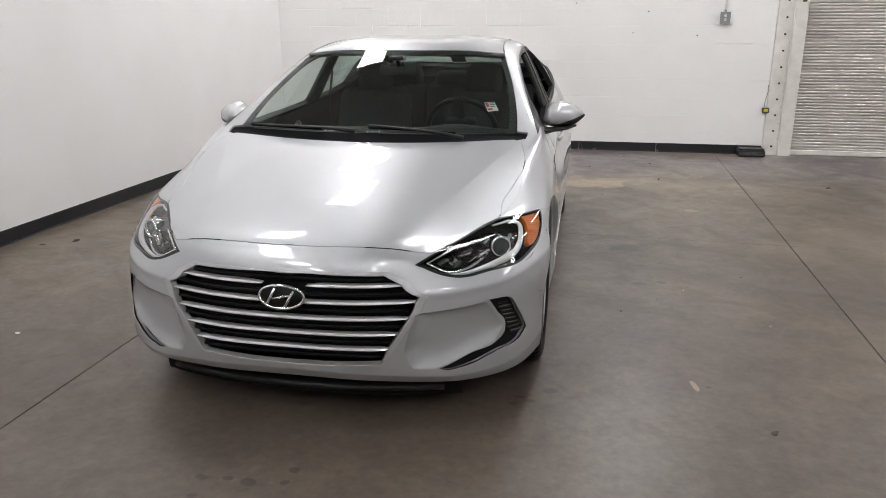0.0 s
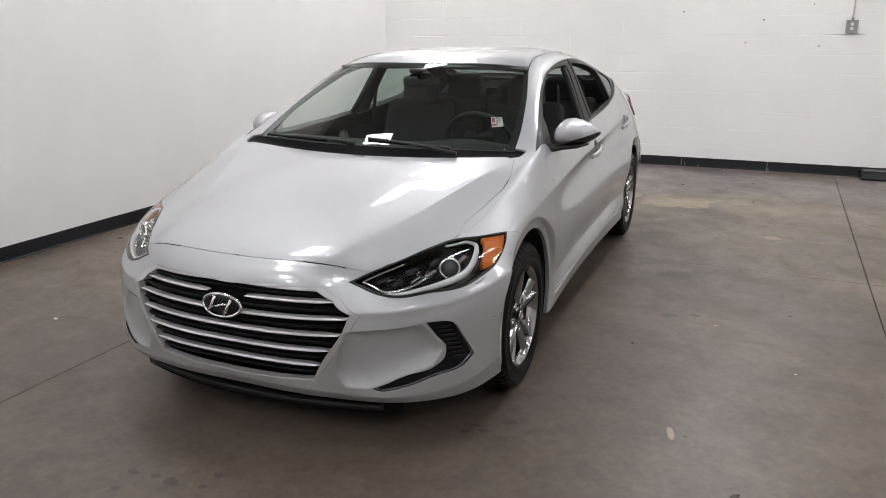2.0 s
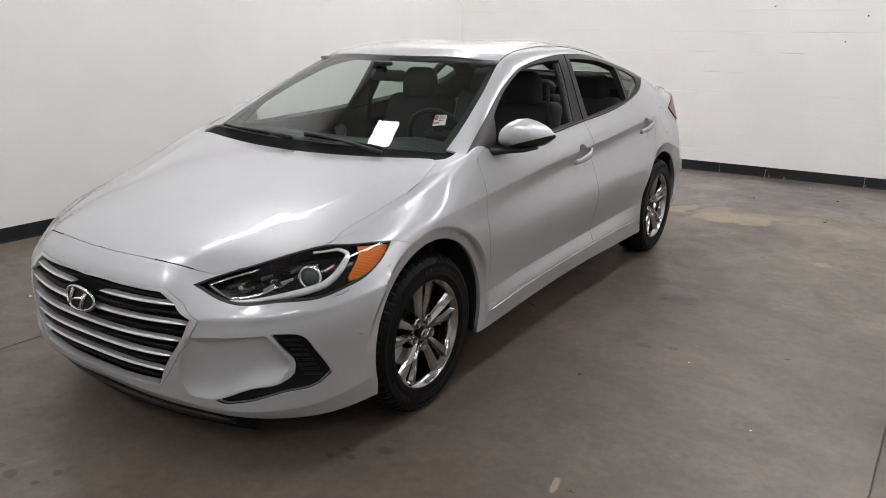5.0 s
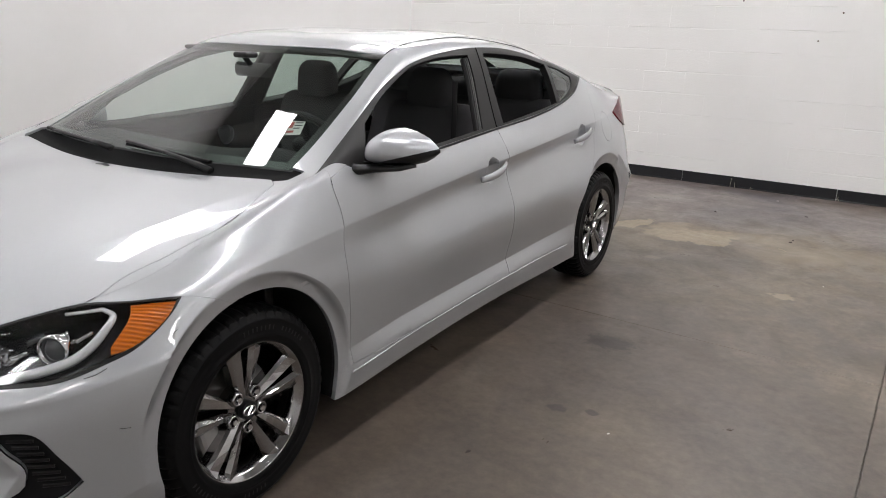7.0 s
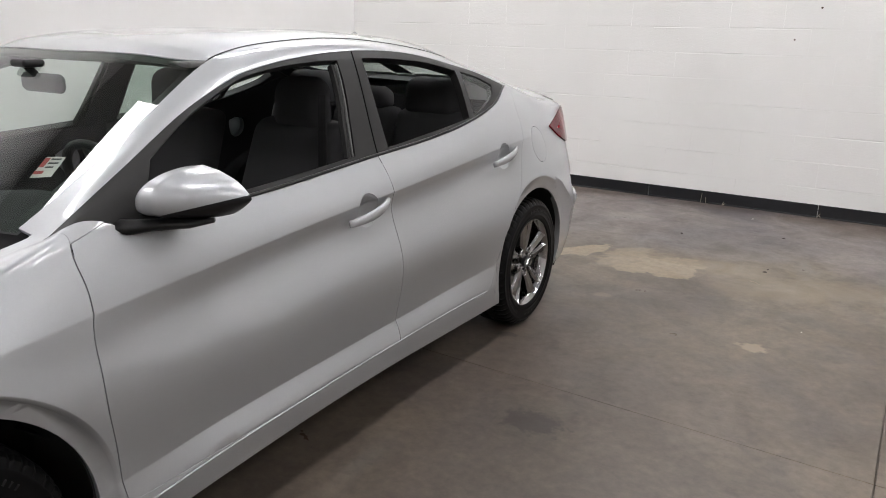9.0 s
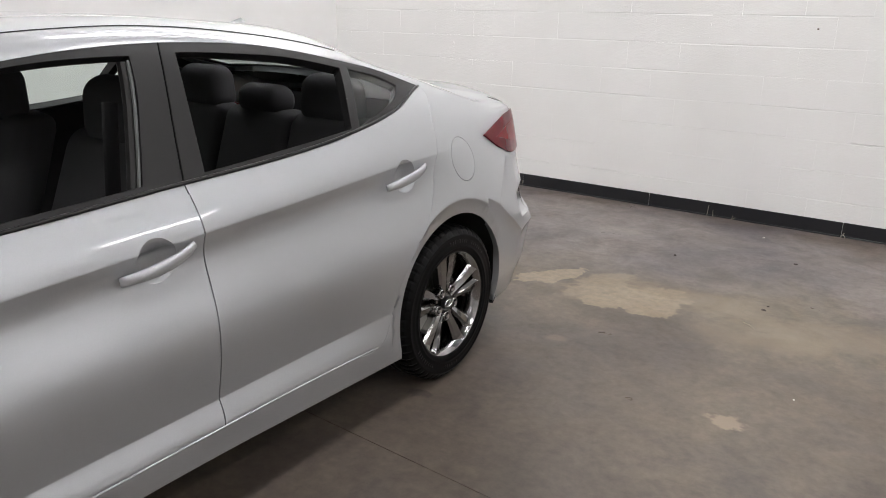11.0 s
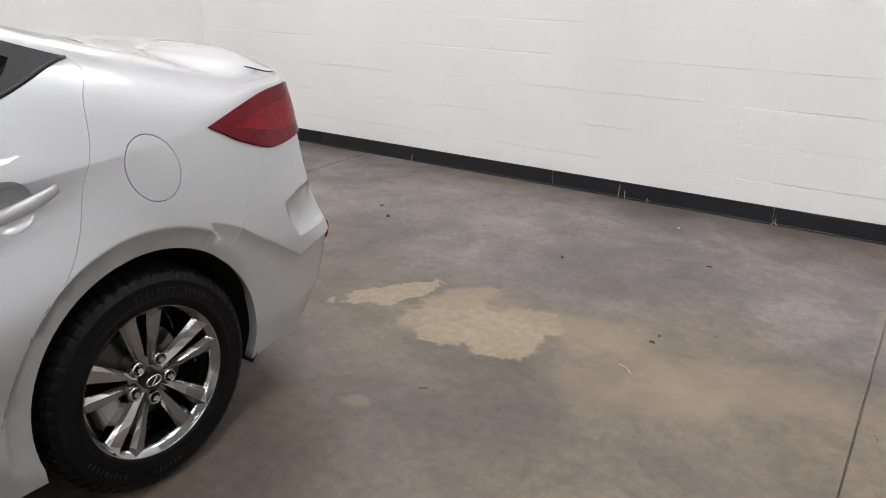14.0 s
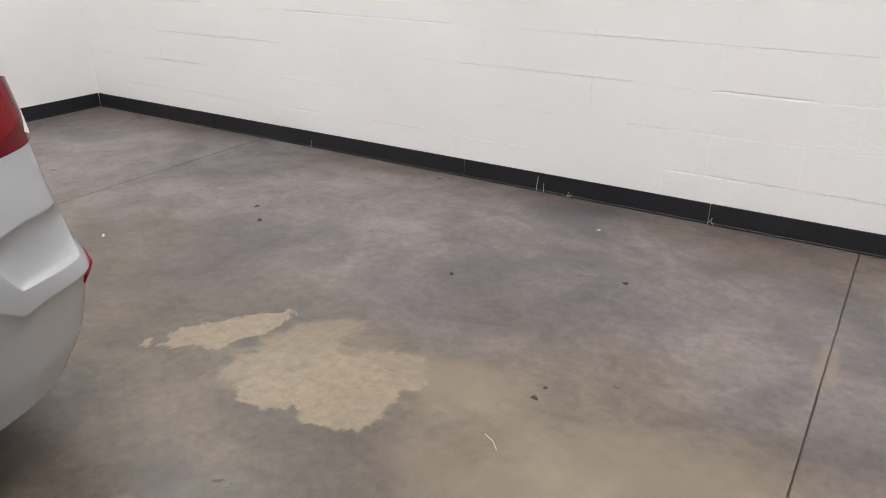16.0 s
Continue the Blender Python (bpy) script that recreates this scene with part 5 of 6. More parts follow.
badge_at = nose(0, .541, .008)
tilt = Matrix.Translation(badge_at) @ Matrix.Rotation(radians(-6), 4, "X")
badge = part("badge", sweep([tilt @ Vector((.082 * math.cos(a), -.008 + .02 * (math.cos(a) ** 2) * .5, .041 * math.sin(a))) for a in np.linspace(0, 2 * math.pi, 49)], .0058, 1.0, 8, (0, 1, 0.001), ends=False), CHROME, front_bumper, "oval chrome badge", smooth=True)
bm = bmesh.new()
bmesh.ops.create_uvsphere(bm, u_segments=32, v_segments=12, radius=1, matrix=tilt @ Matrix.Translation((0, .006, 0)) @ Matrix.Diagonal((.079, .010, .038, 1)))
part("badge_back", bm, TRIM_BLACK, badge, smooth=True)
for p_, q_, r_ in (((-.048, -.008, -.024), (-.018, -.012, .032), .0095), ((.018, -.012, -.032), (.048, -.008, .024), .0095), ((-.034, -.011, -.006), (.034, -.011, .008), .0075)):
    part("badge_bar", sweep([tilt @ Vector(p_), tilt @ ((Vector(p_) + Vector(q_)) / 2), tilt @ Vector(q_)], r_, .6, 8, (0, 1, 0)), CHROME, badge, smooth=True)


def track(points, lift, step=0.012):
    q = rounded([near(p) for p in points], False, step, 60)
    return [Vector(v) for v in SKIN.at(q) + lift * SKIN.normal(q)], [Vector(n) for n in SKIN.normal(q)]


def mirrored(points):
    return [Vector((-p.x, p.y, p.z)) for p in points]


def skin_bar(name, points, lift, radius, flat, material, parents, **kw):
    """The same bar on both flanks."""
    pts, nr = track(points, lift)
    for s in SIDES:
        a, b = (pts, nr) if s > 0 else (mirrored(pts), mirrored(nr))
        part(name, sweep(a, radius, flat, 8, b), material, parents[s], smooth=True, **kw)


LAMPS = {}
for s in SIDES:
    lamp = tagged(panel("headlight", "headlight", TRIM_BLACK, side=s, gap=.0008, depth=.02, lift=.001), "clear headlight with amber corner and chrome band")
    LAMPS[s] = lamp
    pick = REGION["headlight_lens"] | REGION["amber"]
    lens = part("lens", skin_mesh("lens", pick, side=s, gap=0, depth=.004, lift=.0015), CLEAR, lamp)
    lens.visible_shadow = False
    part("lamp_bowl", skin_mesh("lamp_bowl", pick, side=s, gap=.001, depth=-.052, lift=-.055), LAMP_DARK, lamp)
    part("turn_signal", skin_mesh("turn_signal", REGION["amber"], side=s, gap=.001, depth=.02, lift=-.010), AMBER, lamp, "amber turn signal")
    m = Matrix.Diagonal((s, 1, 1, 1))
    way = Vector((.42, -.9, .05)).normalized()
    for at, r in (((.716, -.491, .675), .031), ):
        c = on_skin(at, -.040)
        basis = way.to_track_quat("X", "Z").to_matrix().to_4x4()
        bm = lathe([(-.03, r + .004), (.012, r + .010), (.020, r + .007), (.018, r + .001), (.004, r - .002)], 40)
        bm.transform(m @ Matrix.Translation(c) @ basis)
        part("projector_ring", bm, CHROME, lamp, smooth=True)
        bm = bmesh.new()
        bmesh.ops.create_uvsphere(bm, u_segments=28, v_segments=14, radius=1, matrix=m @ Matrix.Translation(c) @ basis @ Matrix.Diagonal((.020, r, r, 1)))
        part("projector", bm, LENS_GREY, lamp, smooth=True)
    for at, r, dz in (((.64, -.562, .668), .024, 0), ((.56, -.64, .655), .020, 0)):
        c = on_skin(at, -.038)
        bm = lathe([(-.03, .004), (-.018, r * .55), (.0, r * .9), (.016, r)], 24)
        bm.transform(m @ Matrix.Translation(c) @ way.to_track_quat("X", "Z").to_matrix().to_4x4() @ Matrix.Diagonal((1, 1.35, 1, 1)))
        part("reflector", bm, CHROME, lamp, smooth=True)
    for k, at in enumerate(((.60, -.585, .676), (.655, -.545, .65), (.53, -.665, .648), (.69, -.46, .69), (.575, -.64, .632), (.625, -.60, .640), (.655, -.50, .688), (.745, -.43, .690))):
        c = on_skin(at, -.034)
        bm = cube((-.022, -.003, -.006), (.022, .012, .006), .003)
        bm.transform(m @ Matrix.Translation(c) @ Matrix.Rotation(radians(35 + 6 * k), 4, "Z") @ Matrix.Rotation(radians(-18), 4, "Y"))
        part("lamp_fin", bm, CHROME if k % 2 else LENS_GREY, lamp)
for s in SIDES:
    pts, nr = track([(.545, -.705, .602), (.60, -.668, .603), (.649, -.626, .609), (.699, -.573, .618), (.744, -.515, .630), (.769, -.468, .645), (.776, -.425, .667), (.771, -.385, .694), (.752, -.352, .716), (.715, -.355, .722), (.66, -.42, .715)], -.012)
    n_ = len(pts)
    rad = [.0035 + .0062 * math.sin(math.pi * min(1, k / n_ * 1.1)) ** 1.5 for k in range(n_)]
    a, b = (pts, nr) if s > 0 else (mirrored(pts), mirrored(nr))
    part("light_band", sweep(a, rad, 1.3, 8, b), BAND, LAMPS[s], "silver light band", smooth=True)
    pts, nr = track([(.655, -.585, .640), (.62, -.635, .622), (.58, -.675, .612), (.545, -.698, .612), (.50, -.708, .632), (.476, -.714, .645), (.52, -.655, .667), (.57, -.585, .690)], -.012)
    a, b = (pts, nr) if s > 0 else (mirrored(pts), mirrored(nr))
    part("lamp_rim", sweep(a, .0032, 1.5, 8, b), CHROME, LAMPS[s], smooth=True)

# fog lamp bezels: dark recess with ribs
for s in SIDES:
    bez = part("fog_bezel", skin_mesh("fog_bezel", REGION["fog"], side=s, gap=.001, depth=-.018, lift=-.020), BEZEL, front_bumper)
    for k in range(8):
        t = k / 7
        z = .475 - .125 * t
        pts, nr = track([(.712 + .045 * t, -.625 + .045 * t, z), (.752 + .042 * t, -.585 + .052 * t, z - .006)], -.010, .008)
        a, b = (pts, nr) if s > 0 else (mirrored(pts), mirrored(nr))
        part("fog_rib", sweep(a, .003, 1.6, 6, b), TRIM_BLACK, bez)
# chin spoiler under the nose
xs = np.linspace(-.54, .54, 27)
part("chin_strip", sweep([Vector((x, -.762 + .30 * abs(x) ** 2.2, .156)) for x in xs], .016, 1.4, 8, (0, 0, 1)), BLACK, front_bumper, smooth=True)

bm = bmesh.new()
rows = []
for x in np.linspace(-.60, .60, 31):
    y = -.760 + .30 * abs(x) ** 2.2
    rows.append([bm.verts.new((x, y + dy, z)) for dy, z in ((-.004, .172), (.006, .118), (.016, .115), (.03, .172))])
for a, b in zip(rows[:-1], rows[1:]):
    for k in range(4):
        bm.faces.new((a[k], a[(k + 1) % 4], b[(k + 1) % 4], b[k]))
bm.faces.new(rows[0][::-1])
bm.faces.new(rows[-1])
bmesh.ops.recalc_face_normals(bm, faces=bm.faces)
part("air_dam", bm, COWL_BLACK, front_bumper, "black rubber air dam under the bumper")

# ---- tail lamps ----
for s in SIDES:
    tail = part("tail_light", skin_mesh("tail_light", REGION["taillight"], side=s, gap=.0012, depth=.03, lift=.008), TAIL_RED, car, "dark red glossy tail light")
    part("tail_core", skin_mesh("tail_core", REGION["tail_core"], side=s, gap=0, depth=0, lift=.0082), TAIL_INNER, tail, "brighter red lens in the middle")
    part("reverse_lens", skin_mesh("reverse_lens", REGION["reverse_lamp"], side=s, gap=.001, depth=.02, lift=.009), STEEL_WHITE, tail, "clear reversing lens")
    pts, nr = track([(.715, 3.485, .478), (.67, 3.515, .490), (.60, 3.55, .500)], -.001)
    a, b = (pts, nr) if s > 0 else (mirrored(pts), mirrored(nr))
    part("rear_reflector", sweep(a, .007, 2.2, 8, b), TAIL_INNER, rear_bumper, "red bumper reflector", smooth=True)

# ---- door handles ----
for s in SIDES:
    for owner, y0, y1, z0, z1 in ((DOORS[s][0], 1.318, 1.528, .800, .843), (DOORS[s][1], 2.310, 2.525, .848, .893)):
        pts, rad = [], []
        for t in np.linspace(0, 1, 15):
            q = cast((2, y0 + (y1 - y0) * t, z0 + (z1 - z0) * t), (-1, 0, 0))
            bow = 0.010 + 0.022 * math.sin(math.pi * min(1, t * 1.02 + .02)) ** .6
            p = Vector(SKIN.at([q])[0] + bow * SKIN.normal([q])[0])
            pts.append(p)
            rad.append(.0172 * (0.55 + .45 * math.sin(math.pi * (0.12 + .76 * t))))
        pts = pts if s > 0 else mirrored(pts)
        part("door_handle", sweep(pts, rad, .62, 12, (0, 0, 1)), PAINT, owner, "silver painted pull handle", smooth=True)

# ---- door mirrors ----
def mirror_shell():
    """A swept-back teardrop, blunt behind; x outwards, y backwards."""
    bm = bmesh.new()
    rows = []
    n, m = 30, 52
    ease = lambda a: math.sin(math.pi / 2 * min(1, max(0, a)))  # noqa: E731
    for i in range(n + 1):
        t = .004 + .992 * i / n                      # inner end to tip
        end = (1 - (1 - min(1, t / .22)) ** 2) ** .5 * (1 - max(0, (t - .80) / .2) ** 2.2) ** .5
        x = .796 + .212 * t
        top = float(np.interp(t, (0, .1, .25, .4, .6, .8, 1), (1.015, 1.055, 1.076, 1.079, 1.069, 1.049, 1.022)))
        bot = float(np.interp(t, (0, .15, .5, .75, 1), (.972, .957, .953, .962, .992)))
        fr = float(np.interp(t, (0, .15, .4, .7, 1), (.600, .560, .575, .630, .735)))
        bk = .705 + .055 * t
        cz = bot + (top - bot) * .42
        row = []
        for k in range(m):
            a = 2 * math.pi * k / m
            c, z = -math.cos(a), math.sin(a)
            dy = (bk - fr) * end * (-abs(c) ** .9 if c < 0 else .10 * c)
            hz = (top - cz) if z > 0 else (cz - bot)
            row.append(bm.verts.new((x, bk + dy, cz + hz * end * (abs(z) ** .8) * (1 if z > 0 else -1))))
        rows.append(row)
    for a, b in zip(rows[:-1], rows[1:]):
        for k in range(m):
            bm.faces.new((a[k], b[k], b[(k + 1) % m], a[(k + 1) % m]))
    bm.faces.new(rows[0])
    bm.faces.new(rows[-1][::-1])
    bmesh.ops.recalc_face_normals(bm, faces=bm.faces)
    return bm


for s in SIDES:
    flip = Matrix.Diagonal((s, 1, 1, 1))
    flip = Matrix.Translation((0, 0, 0 if s > 0 else -.03)) @ flip      # the far one is folded a little down
    bm = mirror_shell()
    bm.transform(flip)
    if s < 0:
        bmesh.ops.reverse_faces(bm, faces=bm.faces)
    cut_, out_ = Vector((s * .813, 0, .957 if s > 0 else .927)), Vector((-s * .30, 0, 1)).normalized()
    bmesh.ops.bisect_plane(bm, geom=[*bm.verts, *bm.edges, *bm.faces], plane_co=cut_, plane_no=out_)
    me = mesh_of(bm, "door_mirror")
    me.materials.append(PAINT)
    me.materials.append(TRIM_BLACK)
    for p in me.polygons:
        p.material_index = 1 if (p.center - cut_).dot(out_) < 0 or p.normal.y > .7 else 0
    mir = part("door_mirror", me, None, DOORS[s][0], "silver mirror housing with black underside", smooth=True)
    bm = cube((.825, .712, .972), (.950, .722, 1.050), .012, 3)
    bm.transform(flip)
    part("mirror_glass", bm, CHROME, mir)
    pts = [Vector((s * x, y, z)) for x, y, z in ((.783, .54, .955), (.813, .555, .948), (.848, .60, .950), (.913, .65, .953), (.963, .68, .962))]
    part("mirror_arm", sweep(pts, [.022, .018, .014, .012, .006], 1.8, 10, (0, 0, 1)), TRIM_BLACK, mir, smooth=True)

# ---- wipers, roof fin, seal lines, sticker ----
def wiper(pivot, reach, blade):
    arm = part("wiper", sweep([on_skin(p, l) for p, l in pivot], [.012, .010, .008, .007], 1.2, 8), BLACK, car, smooth=True)
    part("wiper_arm", sweep([on_skin(p, l) for p, l in reach], .0055, 1.8, 8), BLACK, arm)
    part("wiper_blade", sweep([on_skin(p, l) for p, l in blade], .0065, 1.3, 8), RUBBER, arm)


W = lambda *r: [((x, y, z), l) for x, y, z, l in r]  # noqa: E731
wiper(W((.44, .235, .945, .012), (.38, .24, .95, .02), (.30, .245, .955, .026), (.22, .25, .96, .028)), W((.22, .25, .96, .028), (.05, .262, .97, .026), (-.02, .27, .975, .02)), W((.40, .275, .965, .010), (.20, .262, .972, .012), (0, .262, .975, .012)))


def wiper_right():
    P = lambda x, y, lift: Vector((-v.x, v.y, v.z)) if (v := on_skin((-x, y, .96), lift)) is not None else None  # noqa: E731
    arm = part("wiper", sweep([P(-.06, .235, .012), P(-.12, .238, .022), P(-.2, .248, .028)], [.012, .01, .008], 1.2, 8), BLACK, car, smooth=True)
    part("wiper_arm", sweep([P(-.2, .248, .028), P(-.40, .285, .026), P(-.5, .31, .02)], .0055, 1.8, 8), BLACK, arm)
    part("wiper_blade", sweep([P(-.22, .262, .01), P(-.42, .30, .012), P(-.60, .345, .012)], .0065, 1.3, 8), RUBBER, arm)


wiper_right()
bm = bmesh.new()
rows = []
for t in np.linspace(0, 1, 9):
    y = 2.31 + .15 * t
    h = .068 * (t ** 1.4) * (1 if t < .93 else .75)
    w_ = .022 * math.sin(math.pi * (.15 + .7 * t)) + .004
    z0 = float(SKIN.at([near((0.0, y, 1.32))])[0][2]) - .004
    rows.append([bm.verts.new(v) for v in ((-w_, y, z0), (-w_ * .35, y + .01 * t, z0 + h * .8), (0, y + .012 * t, z0 + h + .002), (w_ * .35, y + .01 * t, z0 + h * .8), (w_, y, z0))])
for a, b in zip(rows[:-1], rows[1:]):
    for k in range(4):
        bm.faces.new((a[k], b[k], b[k + 1], a[k + 1]))
bm.faces.new(rows[-1])
bmesh.ops.recalc_face_normals(bm, faces=bm.faces)
part("roof_fin", bm, PAINT, car, "small silver aerial fin", smooth=True)

# roof joint mouldings
pts, nr = track([(.525, 1.06, 1.308), (.503, 1.226, 1.348), (.496, 1.40, 1.363), (.488, 1.7, 1.368), (.485, 2.0, 1.345), (.49, 2.2, 1.31), (.50, 2.40, 1.265)], .0005, .03)
for s in SIDES:
    a, b = (pts, nr) if s > 0 else (mirrored(pts), mirrored(nr))
    part("roof_moulding", sweep(a, .0022, 1.2, 6, b), TRIM_BLACK, car, smooth=True)
# raised edge of the sill under the doors
q_ = np.array([(u, SKIN.V[1] - .010) for u in np.linspace(near((.868, .43, .30))[0], near((.858, 2.21, .30))[0], 60)])
pts, nr = [Vector(v) for v in SKIN.at(q_)], [Vector(v) for v in SKIN.normal(q_)]
for s in SIDES:
    a, b = (pts, nr) if s > 0 else (mirrored(pts), mirrored(nr))
    part("sill_edge", sweep(a, .0034, 1.0, 8, b), PAINT, car, smooth=True)
# joint of the boot lid's lip
pts, nr = track([(.56, 3.335, 1.052), (.58, 3.375, 1.047), (.585, 3.42, 1.040), (.57, 3.455, 1.033)], .0012, .02)
for s in SIDES:
    a, b = (pts, nr) if s > 0 else (mirrored(pts), mirrored(nr))
    part("lip_joint", sweep(a, [.0008] + [.0022] * (len(a) - 1), 1.2, 6, b), TRIM_BLACK, boot_lid, smooth=True)
# bright belt edge under the windows, and the lower window seals
pts, nr = track([(.786, .56, .942), (.769, 1.05, .955), (.751, 1.5, .978), (.743, 2.0, 1.008), (.737, 2.2, 1.032), (.729, 2.39, 1.068), (.711, 2.5, 1.092), (.645, 2.695, 1.148)], .002, .03)
for s in SIDES:
    a, b = (pts, nr) if s > 0 else (mirrored(pts), mirrored(nr))
    part("belt_moulding", sweep(a, .0055, 1.0, 6, b), TRIM_BLACK, car, smooth=True)

# pricing sticker inside the windscreen
c_ = [on_skin(p, -.012) for p in ((.49, .555, 1.098), (.537, .575, 1.10), (.565, .515, 1.06), (.517, .49, 1.054))]
bm = bmesh.new()
bm.faces.new([bm.verts.new(p) for p in c_])
stick = part("windshield_sticker", bm, STICKER, windscreen, "small white and red paper sticker")


def on_sheet(u, v, lift):
    a, b, c, d = c_
    n = (b - a).cross(d - a).normalized()
    n = n if n.z > 0 else -n
    return (a * (1 - u) + b * u) * (1 - v) + (d * (1 - u) + c * u) * v + n * lift


for u0, u1, v0, v1, m_ in ((.05, .32, .1, .55, STICKER_RED), (.4, .92, .12, .2, INK), (.4, .92, .32, .4, INK), (.4, .8, .52, .6, INK), (.05, .5, .72, .88, STICKER_RED)):
    bm = bmesh.new()
    bm.faces.new([bm.verts.new(on_sheet(u, v, .003)) for u, v in ((u0, v0), (u1, v0), (u1, v1), (u0, v1))])
    part("printed_bar", bm, m_, stick)

# scuffs on the bumper
for pts_, r_ in (([(.818, -.423, .614), (.812, -.445, .606), (.799, -.472, .601)], .0022), ([(.848, -.426, .463), (.857, -.402, .458)], .0014), ([(.858, -.262, .659), (.858, -.248, .664)], .0018)):
    pts, nr = track(pts_, .0004, .006)
    part("scuff", sweep(pts, r_, .4, 6, nr), INK, front_bumper)
# pillar between the doors: the joint and the lighter channel of the wound-down window
joint, jn = track([(.578, 1.655, 1.326), (.63, 1.63, 1.235), (.70, 1.595, 1.08), (.744, 1.574, .984)], -.0005, .03)
chan, cn = track([(.60, 1.543, 1.288), (.632, 1.530, 1.235), (.702, 1.480, 1.08), (.742, 1.446, .992)], -.026, .03)
lipp, ln = track([(.60, 1.551, 1.288), (.632, 1.538, 1.235), (.702, 1.489, 1.08), (.742, 1.455, .992)], -.010, .03)
for s in SIDES:
    f_ = (lambda p: p) if s > 0 else mirrored
    part("pillar_joint", sweep(f_(joint), .0028, 1.0, 6, f_(jn)), GRILLE_BLACK, car)
    part("window_channel", sweep(f_(chan), .014, 1.0, 8, f_(cn)), SATIN_BLACK, DOORS[s][0])
    part("channel_lip", sweep(f_(lipp), .004, 1.3, 6, f_(ln)), GLASS_SEAL, DOORS[s][0], "worn grey window channel lip")
# ---- cabin ----
def soft_box(lo, hi, bevel, seg=4, taper=None):
    bm = cube(lo, hi, bevel, seg)
    if taper:
        for v in bm.verts:
            taper(v)
    return bm


def seat(x):
    s = tagged(new("seat"))
    s.parent = car
    s.matrix_basis = Matrix.Translation((x, 1.02, .28))
    part("cushion", soft_box((-.25, -.02, .14), (.25, .47, .30), .05), FABRIC, s, "dark grey cloth cushion", smooth=True)

    def lean(v):
        h = max(0, v.co.z - .18)
        v.co.y += .36 * h + .05 * math.cos(v.co.x * 6) * (1 if v.co.y > .48 else -.6)
        v.co.x *= 1 - .22 * max(0, h - .35)
    bm = soft_box((-.25, .40, .18), (.25, .52, .78), .055, 4)
    bmesh.ops.subdivide_edges(bm, edges=[e for e in bm.edges if e.calc_length() > .2], cuts=4, use_grid_fill=True)
    for v in bm.verts:
        lean(v)
    part("backrest", bm, FABRIC, s, smooth=True)
    bm = soft_box((-.122, .57, .735), (.122, .70, .945), .064, 7)
    for v in bm.verts:
        v.co.x *= 1 - .9 * max(0, v.co.z - .80)
        v.co.y += .02 * math.cos(v.co.x * 10)
    part("headrest", bm, FABRIC, s, smooth=True)
    for q in (-.05, .05):
        part("headrest_post", sweep([(q, .60, .66), (q, .615, .76)], .006), CHROME, s)
    part("seat_rail", soft_box((-.22, -.02, -.06), (.22, .45, .12), .02), BLACK, s)
    return s


seat(.36)
seat(-.36)
bench = tagged(new("rear_bench"))
bench.parent = car
part("cushion", soft_box((-.62, 1.92, .42), (.62, 2.35, .58), .05), FABRIC, bench, "dark grey cloth bench", smooth=True)
for x0, x1 in ((-.62, -.20), (-.195, .195), (.20, .62)):
    bm = soft_box((x0, 2.32, .50), (x1, 2.44, 1.03), .045)
    for v in bm.verts:
        v.co.y += .34 * (v.co.z - .5)
    part("backrest", bm, FABRIC, bench, smooth=True)
for x, w, h in ((-.38, .15, .185), (0, .135, .125), (.38, .15, .185)):
    bm = soft_box((x - w, 2.50, 1.0), (x + w, 2.625, 1.0 + h), .055, 6)
    for v in bm.verts:
        v.co.x = x + (v.co.x - x) * (1 - 1.6 * max(0, v.co.z - 1.08))
    part("headrest", bm, FABRIC, bench, smooth=True)

bm = bmesh.new()
prof = [(.24, .895), (.36, .925), (.50, .94), (.62, .935), (.69, .905), (.715, .86), (.70, .74), (.66, .60), (.58, .48), (.30, .45)]
cols = []
for x in np.linspace(-.70, .70, 29):
    hood_ = .028 * math.exp(-((x - .36) / .17) ** 2)
    cols.append([bm.verts.new((x, y - .10 * (x / .7) ** 4 * 0 + .06 * (abs(x) / .7) ** 2, z + (hood_ if .45 < y < .70 and z > .88 else 0))) for y, z in prof])
for a, b in zip(cols[:-1], cols[1:]):
    for k in range(len(prof) - 1):
        bm.faces.new((a[k], b[k], b[k + 1], a[k + 1]))
bmesh.ops.recalc_face_normals(bm, faces=bm.faces)
dash = part("dashboard", bm, TRIM_DARK, car, "dark grey moulded dashboard", smooth=True)
for x in (-.58, -.09, .09, .60):
    part("air_vent", cube((x - .07, .70, .80), (x + .07, .728, .86), .008), BLACK, dash)
part("centre_screen", cube((-.11, .715, .70), (.11, .735, .795), .006), TRIM_BLACK, dash)
part("centre_console", soft_box((-.13, .70, .30), (.13, 1.55, .58), .03), TRIM_DARK, car, smooth=True)
wheel_m = Matrix.Translation((.355, .84, .905)) @ Matrix.Rotation(radians(-66), 4, "X")
steer = part("steering_wheel", sweep([wheel_m @ Vector((.185 * math.cos(a), .185 * math.sin(a), 0)) for a in np.linspace(0, 2 * math.pi, 49)], .0145, 1.0, 10, (0, .4, .9), ends=False), BLACK, car, "black steering wheel", smooth=True)
bm = soft_box((-.085, -.075, -.03), (.085, .06, .03), .025)
bm.transform(wheel_m)
part("wheel_hub", bm, TRIM_DARK, steer, smooth=True)
for p_ in ((-.17, .02, 0), (.17, .02, 0), (0, -.175, 0)):
    part("wheel_spoke", sweep([wheel_m @ Vector((0, 0, 0)), wheel_m @ Vector(p_)], .013, 1.6, 8), TRIM_DARK, steer)
bm = soft_box((-.108, .86, 1.192), (.108, .892, 1.250), .020, 4)
mirror_in = part("inside_mirror", bm, TRIM_BLACK, car, smooth=True)
